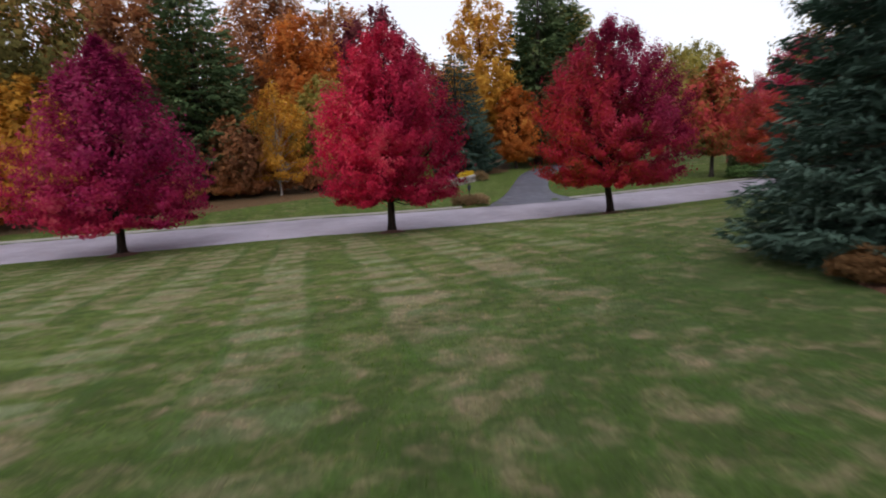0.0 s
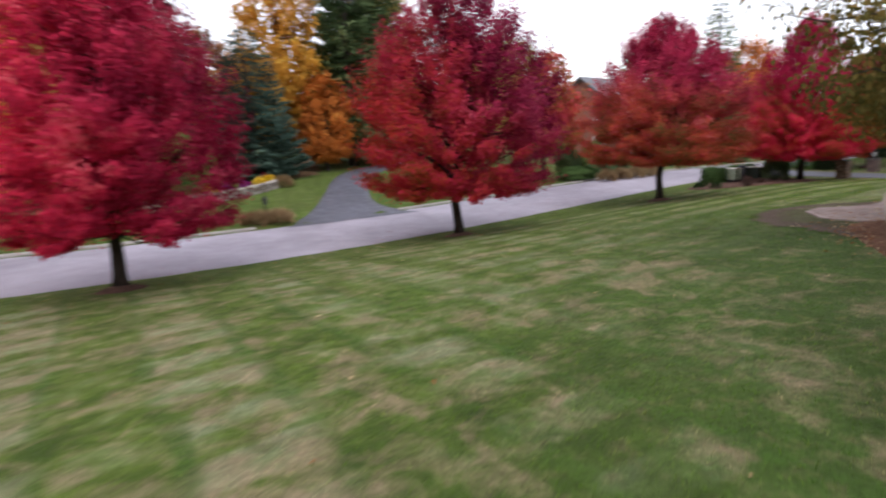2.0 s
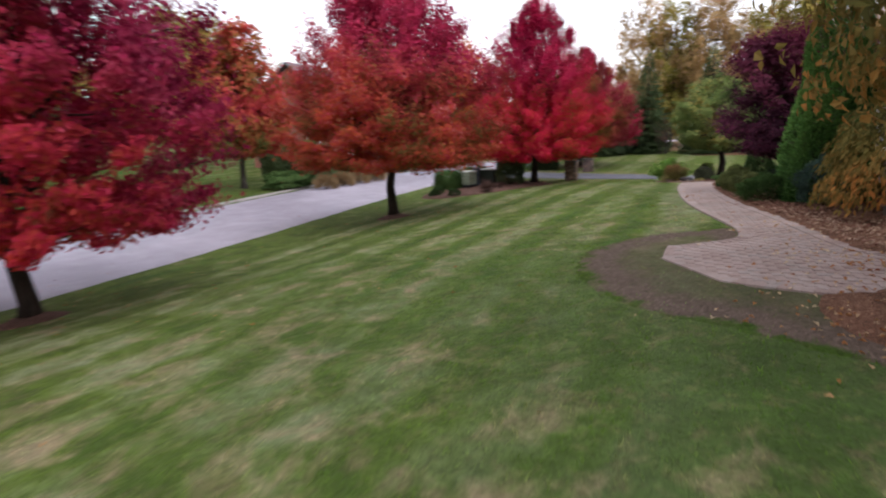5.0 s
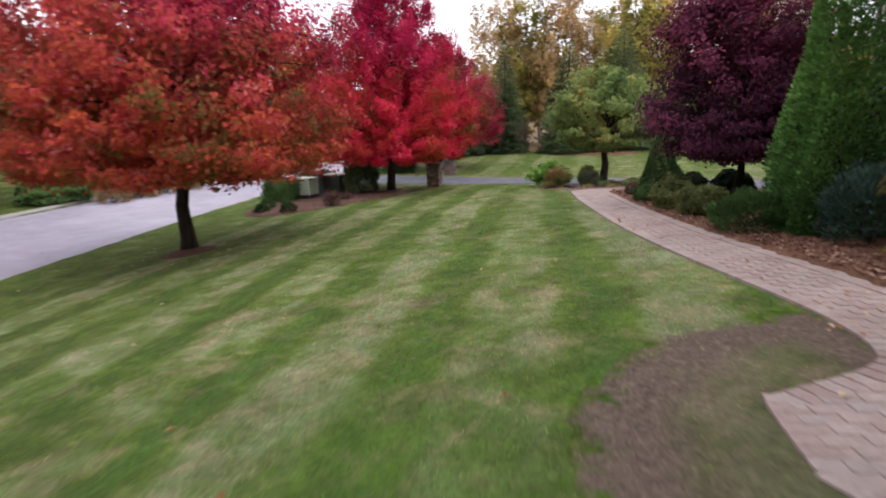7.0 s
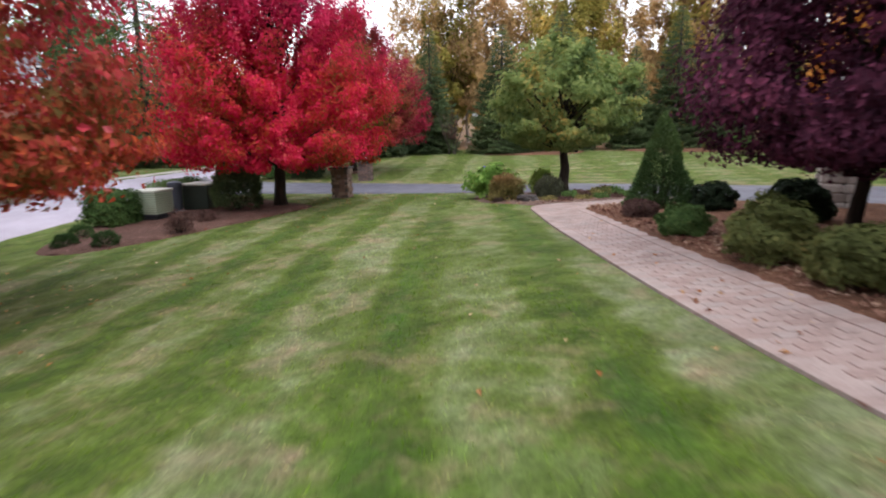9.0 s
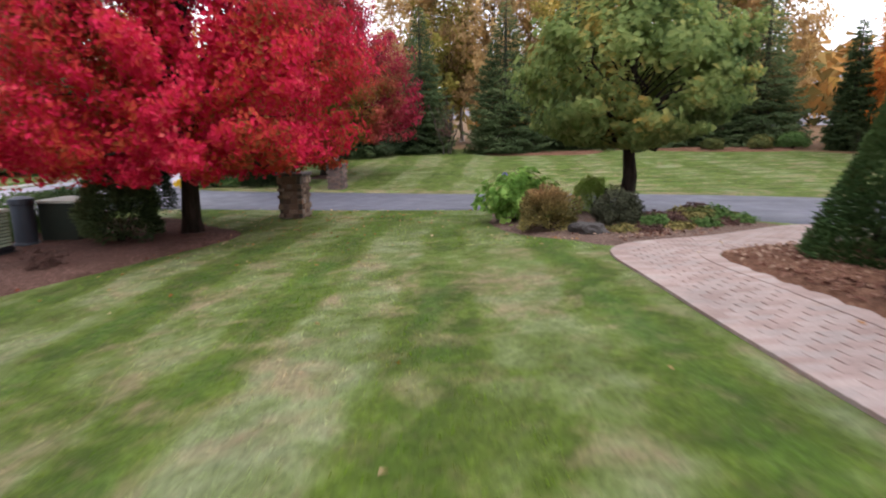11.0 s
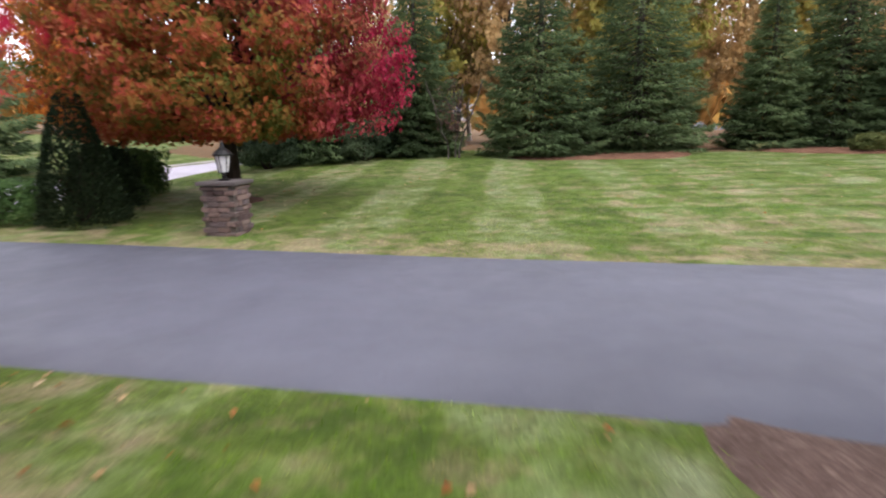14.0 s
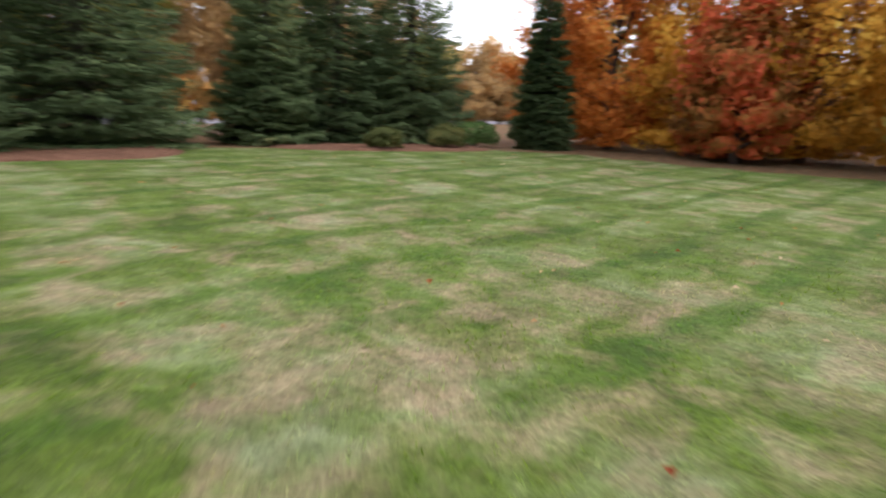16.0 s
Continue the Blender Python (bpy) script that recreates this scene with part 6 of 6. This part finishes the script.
def gable_house(name, x, y, turn, w, d, eave, ridge, wall, label, storeys=2, planks=False, step=3.0, z=None):
    root = thing(name, x, y, label, "house", "", turn, z=z)
    bm = bmesh.new()
    t = 0.25
    for a, b, c, e in ((-w / 2, -d / 2, w / 2, -d / 2 + t), (-w / 2, d / 2 - t, w / 2, d / 2), (-w / 2, -d / 2 + t, -w / 2 + t, d / 2 - t), (w / 2 - t, -d / 2 + t, w / 2, d / 2 - t)):
        box(bm, a, b, -1.5, c, e, eave)
    for sx in (-w / 2, w / 2 - t):
        p = [bm.verts.new((sx + q, yy, zz)) for q in (0, t) for yy, zz in ((-d / 2, eave), (d / 2, eave), (0, ridge - 0.15))]
        bm.faces.new(p[:3]), bm.faces.new(p[:2:-1])
        for i in range(3):
            bm.faces.new((p[i], p[(i + 1) % 3], p[3 + (i + 1) % 3], p[3 + i]))
    part("wall", bm, wall, root)
    for sgn in (-1, 1):
        bm = bmesh.new()
        over, th = 0.45, 0.16
        slope = (ridge - eave) / (d / 2)
        q = [(-w / 2 - 0.35, sgn * (d / 2 + over), eave - slope * over), (w / 2 + 0.35, sgn * (d / 2 + over), eave - slope * over), (w / 2 + 0.35, 0, ridge), (-w / 2 - 0.35, 0, ridge)]
        lo, hi = [bm.verts.new(v) for v in q], [bm.verts.new((v[0], v[1], v[2] + th)) for v in q]
        bm.faces.new(lo), bm.faces.new(hi[::-1])
        for i in range(4):
            bm.faces.new((lo[i], lo[(i + 1) % 4], hi[(i + 1) % 4], hi[i]))
        part("roof", bm, M_ROOF, root, "grey shingle roof")
        bm = bmesh.new()
        box(bm, -w / 2 - 0.36, sgn * (d / 2 + over) - 0.06, eave - slope * over - 0.12, w / 2 + 0.36, sgn * (d / 2 + over) + 0.06, eave - slope * over + 0.1)
        part("gutter", bm, M_WHITE, root)
    for k in range(storeys):
        for i in range(int(w / step)):
            xx = -w / 2 + (i + 0.5) * w / int(w / step)
            window(root, xx, -d / 2, 0.9 + 2.8 * k, 0.95, 1.5, 0)
            window(root, -xx, d / 2, 0.9 + 2.8 * k, 0.95, 1.5, 180)
        for i in range(int(d / step)):
            yy = -d / 2 + (i + 0.5) * d / int(d / step)
            window(root, w / 2, yy, 0.9 + 2.8 * k, 0.95, 1.5, 90)
            window(root, -w / 2, -yy, 0.9 + 2.8 * k, 0.95, 1.5, -90)
    if planks:
        for side, ln, off, tt in ((0, w, d / 2, 180), (1, d, w / 2, 90)):
            me = None
            for i in range(int(eave / 0.16)):
                if me is None:
                    bm = bmesh.new()
                    box(bm, -ln / 2, -0.03, 0.0, ln / 2, 0.0, 0.15)
                    for v in bm.verts:
                        if v.co.z > 0.1 and v.co.y < -0.01:
                            v.co.y = -0.012
                    ob = part("plank", bm, wall, root)
                    me = ob.data
                else:
                    ob = new("plank", me)
                    ob.parent = root
                ob.matrix_basis = pose(0, 0, 0.16 * i, 0, 0, tt) @ Matrix.Translation((0, -off - 0.002, 0))
    return root


gable_house("house", 32.0, 51.9, 22, 8.6, 7.0, 4.5, 7.1, M_BRICK, "brick house with a grey roof behind the trees", z=-0.3)
gable_house("house", 22.0, 10.2, 0, 11.0, 10.4, 5.6, 8.4, M_SIDING, "taupe sided house behind the shrubs", planks=True, z=0.1)
# unseen house, added to close the place behind and block sky over the lawn
gable_house("house", 4.5, -10.5, 0, 24.0, 11.0, 5.8, 9.4, M_SIDING, "unseen taupe sided house added behind the lawn to shade it", z=0.05)


def porch_pier():
    rnd = random.Random(8)
    root = thing("porch_pier", 27.0, 16.9, "stone porch pier with a white post above", "pier")
    bm = bmesh.new()
    box(bm, -0.27, -0.27, -0.1, 0.27, 0.27, 1.0)
    part("core", bm, M_MORTAR, root)
    for face in range(4):
        for k in range(6):
            a = -0.3 + (0.08 if k % 2 else 0)
            while a < 0.27:
                w = min(rnd.uniform(0.16, 0.32), 0.31 - a)
                st = new("stone", rnd.choice(FIELD))
                st.parent = root
                st.matrix_basis = Matrix.Rotation(face * math.pi / 2, 4, "Z") @ Matrix.Translation((a + w / 2, -0.27, 0.06 + k * 0.165)) @ Matrix.Diagonal((w, 0.11, 0.16, 1))
                a += w
    bm = bmesh.new()
    box(bm, -0.36, -0.36, 1.0, 0.36, 0.36, 1.1, 0.02)
    part("cap", bm, M_WHITE, root, "white painted cap")
    bm = bmesh.new()
    box(bm, -0.14, -0.14, 1.1, 0.14, 0.14, 2.7, 0.02)
    part("post", bm, M_WHITE, root, "white square post")


porch_pier()


def fence():
    root = thing("fence", 44.0, 60.0, "dark rail fence beyond the street", "fence")
    o = root.matrix_basis.inverted()
    for k in range(9):
        x, y = 34 + 2.4 * k, 58.5 + 0.9 * k
        z = float(ground(x, y))
        bm = bmesh.new()
        box(bm, -0.07, -0.07, -0.2, 0.07, 0.07, 1.35, 0.015)
        part("post", bm, M_BLACK, root).matrix_basis = o @ pose(x, y, z, 0, 0, 20)
        if k:
            for hh in (0.45, 0.8, 1.15):
                bm = bmesh.new()
                v, f = tubes([[[px, py, pz + hh, 0.04], [x, y, z + hh, 0.04]]], 5)
                ob = sheet("rail", v, f, M_BLACK, root)
                ob.matrix_basis = o
                bm.free()
        px, py, pz = x, y, z


fence()


# ---- brick path: the open fan in single pavers, the rest joined ----
def brick_path():
    line = rounded(PATH)
    base = bed("path", PATH, M_SAND, 0.001, "pinkish brick paver path curving through the garden", 0.2)
    base["category"] = "path"
    base.location.z = 0.0072
    bm = bmesh.new()
    box(bm, -0.0992, -0.0492, -0.03, 0.0992, 0.0492, 0.03)
    top = [e for e in bm.edges if all(v.co.z > 0 for v in e.verts)]
    bmesh.ops.bevel(bm, geom=top, offset=0.0025, segments=1, affect="EDGES")
    me = bpy.data.meshes.new("paver")
    bmesh.ops.recalc_face_normals(bm, faces=bm.faces)
    bm.to_mesh(me)
    bm.free()
    me.materials.append(M_PAVER)
    co = np.array([v.co[:] for v in me.vertices])
    polys = [list(p.vertices) for p in me.polygons]
    rnd = random.Random(6)
    ang = math.radians(114)
    ca, sa = math.cos(ang), math.sin(ang)
    V, tri, n, single = [], [], 0, 0
    I, J = np.meshgrid(np.arange(-60, 60), np.arange(-206, 60), indexing="ij")
    U, W = I * 0.2009 + 0.10045 * (J % 2), J * 0.1008
    X, Y = 12.0 + ca * U - sa * W, 15.0 + sa * U + ca * W
    keep = np.all([inside(line, X + a, Y + b) for a, b in ((0.17, 0), (-0.17, 0), (0, 0.17), (0, -0.17), (0.12, 0.12), (-0.12, -0.12), (0.12, -0.12), (-0.12, 0.12))], axis=0)
    spots = [(x, y, 114.0, False) for x, y in zip(X[keep], Y[keep])]
    P = np.array(line + line[:1])
    D = np.r_[0, np.cumsum(np.linalg.norm(np.diff(P, axis=0), axis=1))]
    for t in np.arange(0, D[-1] - 0.1, 0.1035):
        x, y = np.interp(t, D, P[:, 0]), np.interp(t, D, P[:, 1])
        x2, y2 = np.interp(t + 0.04, D, P[:, 0]), np.interp(t + 0.04, D, P[:, 1])
        dx, dy = (x2 - x) / 0.04, (y2 - y) / 0.04
        q = math.hypot(dx, dy)
        spots.append((x - dy / q * 0.095, y + dx / q * 0.095, math.degrees(math.atan2(dx, -dy)), True))
    for x, y, turn, rim in spots:
        z = float(ground(x, y)) - 0.0145 + rnd.uniform(-0.0004, 0.0004) + (0.003 if rim else 0)
        if x < 14.4 and y > 15.0 and single < 300:
            single += 1
            ob = new("paver", me)
            ob.parent = base
            ob.matrix_basis = pose(x, y, z - 0.005, rnd.uniform(-0.3, 0.3), rnd.uniform(-0.3, 0.3), turn + rnd.uniform(-0.3, 0.3))
        else:
            c, e = math.cos(radians(turn)), math.sin(radians(turn))
            V.append(co @ np.array([[c, e, 0], [-e, c, 0], [0, 0, 1]]) + (x, y, z - 0.005))
            for p in polys:
                tri += [[n + p[0], n + p[i], n + p[i + 1]] for i in range(1, len(p) - 1)]
            n += len(co)
    rest = sheet("paving", np.concatenate(V), np.array(tri), M_PAVERS, base)
    tagged(rest, kind="stuff")


brick_path()


# ---- grass blades and fallen leaves ----
def scatter():
    rng = np.random.default_rng(77)
    way = np.array([(0, -1), (0, 4.1), (1, 7.8), (3.4, 11.3), (5.9, 14.3), (11.2, 18.1), (15, 19.7), (21.3, 22.4), (27.4, 24.8), (30.7, 26), (34.2, 25.8), (37, 25.6), (43, 23)], float)
    d = np.r_[0, np.cumsum(np.linalg.norm(np.diff(way, axis=0), axis=1))]
    polys = DRIVES + [rounded(PATH)]
    beds = [rounded([(10.5, 14.3), (10.75, 14.9), (10.9, 15.5), (11.05, 16.3), (11.3, 16.9), (12.1, 17.8), (13.07, 18.2), (14.0, 18.05), (14.9, 17.3), (15.3, 17.0), (13, 15)]),
            rounded([(31.2, 25.1), (29.75, 24.8), (29.25, 24.68), (28.85, 24.45), (28.4, 24.1), (28.02, 23.7), (27.68, 23.0), (27.35, 22.62), (27.05, 22.4), (27.9, 21.35), (29.6, 19.95), (31.5, 22.6), (31.7, 24.6)])]
    n = 70000
    t = rng.uniform(0, d[-1], n)
    off = rng.normal(0, 2.6, (n, 2))
    x, y = np.interp(t, d, way[:, 0]) + off[:, 0], np.interp(t, d, way[:, 1]) + off[:, 1]
    keep = np.ones(n, bool)
    for p in polys + beds:
        keep &= ~inside(p, x, y) | ((rng.random(n) < 0.3) & (p is beds[0]))
    keep &= ~((y < 0.72 * x + 6.2) & (x > 3.4) & (x < 27))
    x, y = x[keep], y[keep]
    k = len(x)
    z = ground(x, y)
    h = rng.uniform(0.012, 0.034, k)
    a = rng.uniform(0, 6.283, k)
    lean = rng.normal(0, 0.6, (k, 2)) * h[:, None]
    w = rng.uniform(0.004, 0.009, k)
    v = np.stack([np.c_[x - w * np.cos(a), y - w * np.sin(a), z - 0.005], np.c_[x + w * np.cos(a), y + w * np.sin(a), z - 0.005], np.c_[x + lean[:, 0], y + lean[:, 1], z + h]], 1)
    tagged(sheet("grass_blades", v.reshape(-1, 3), np.arange(3 * k).reshape(-1, 3), M_BLADE), "short mown grass blades of the lawn", "grass", kind="stuff")
    spots = [(-2, 22.5, 3, 60), (7.65, 25.7, 3.5, 150), (17.9, 28.3, 3.2, 170), (27.8, 29.6, 3.2, 220), (38.2, 33.6, 3, 80), (11.6, 14.2, 1.1, 600), (10.6, 13.4, 0.9, 260), (8.8, 11.7, 1.2, 70), (13.4, 15.0, 1.0, 200), (28.5, 22.6, 1.4, 60), (30, 27.5, 2.5, 120), (28.6, 23.0, 0.9, 70), (33, 26, 1.5, 20), (16, 19, 5, 14), (3, 12, 5, 16), (40, 22, 6, 60), (45, 18, 6, 60), (20, 17, 3, 200), (15.5, 16, 1.5, 120), (24.5, 30.5, 1.8, 90), (12, 27, 9, 60)]
    P = np.concatenate([rng.normal(0, s * 0.6, (c, 2)) + (px, py) for px, py, s, c in spots])
    k = len(P)
    P = P[~inside(DRIVES[0], P[:, 0], P[:, 1])]
    k = len(P)
    at = np.c_[P, ground(P[:, 0], P[:, 1]) + 0.03]
    for q in beds[:1]:
        at[:, 2] += 0.015 * inside(q, P[:, 0], P[:, 1])
    v, f = leaves(rng, at, np.tile((0.0, 0.0, 1.6), (k, 1)), 0.052, 0.7, 1.0, 0.3, 0.0)
    run = np.array([(11.6, 14.1), (14.2, 15.2), (16.6, 16.95), (20.2, 18.75), (23.5, 20.0), (26.2, 20.9), (27.4, 20.3)])
    e = np.r_[0, np.cumsum(np.linalg.norm(np.diff(run, axis=0), axis=1))]
    t = rng.uniform(0, 1, 5200) ** 1.35 * e[-1]
    q = np.stack([np.interp(t, e, run[:, 0]), np.interp(t, e, run[:, 1])], 1) + rng.normal(0, 0.36, (5200, 2)) + (0.12, -0.22)
    q = np.r_[q, rng.normal(0, 0.5, (700, 2)) * (1.3, 0.8) + (28.7, 22.0)]
    q = q[~inside(polys[-1], q[:, 0], q[:, 1])]
    q = np.c_[q, ground(q[:, 0], q[:, 1]) + 0.062]
    lv, lf = leaves(rng, q, np.tile((0.0, 0.0, 1.2), (len(q), 1)), 0.06, 0.6, 1.0, 0.35, 0.0)
    tagged(sheet("leaf_litter", lv, lf, M_LITTER), "reddish brown leaf litter over the mulch bed", "leaves", kind="stuff")
    tagged(sheet("fallen_leaves", v, f, M_FALLEN), "scattered tan and orange fallen leaves on the grass", "leaves", kind="stuff")


scatter()
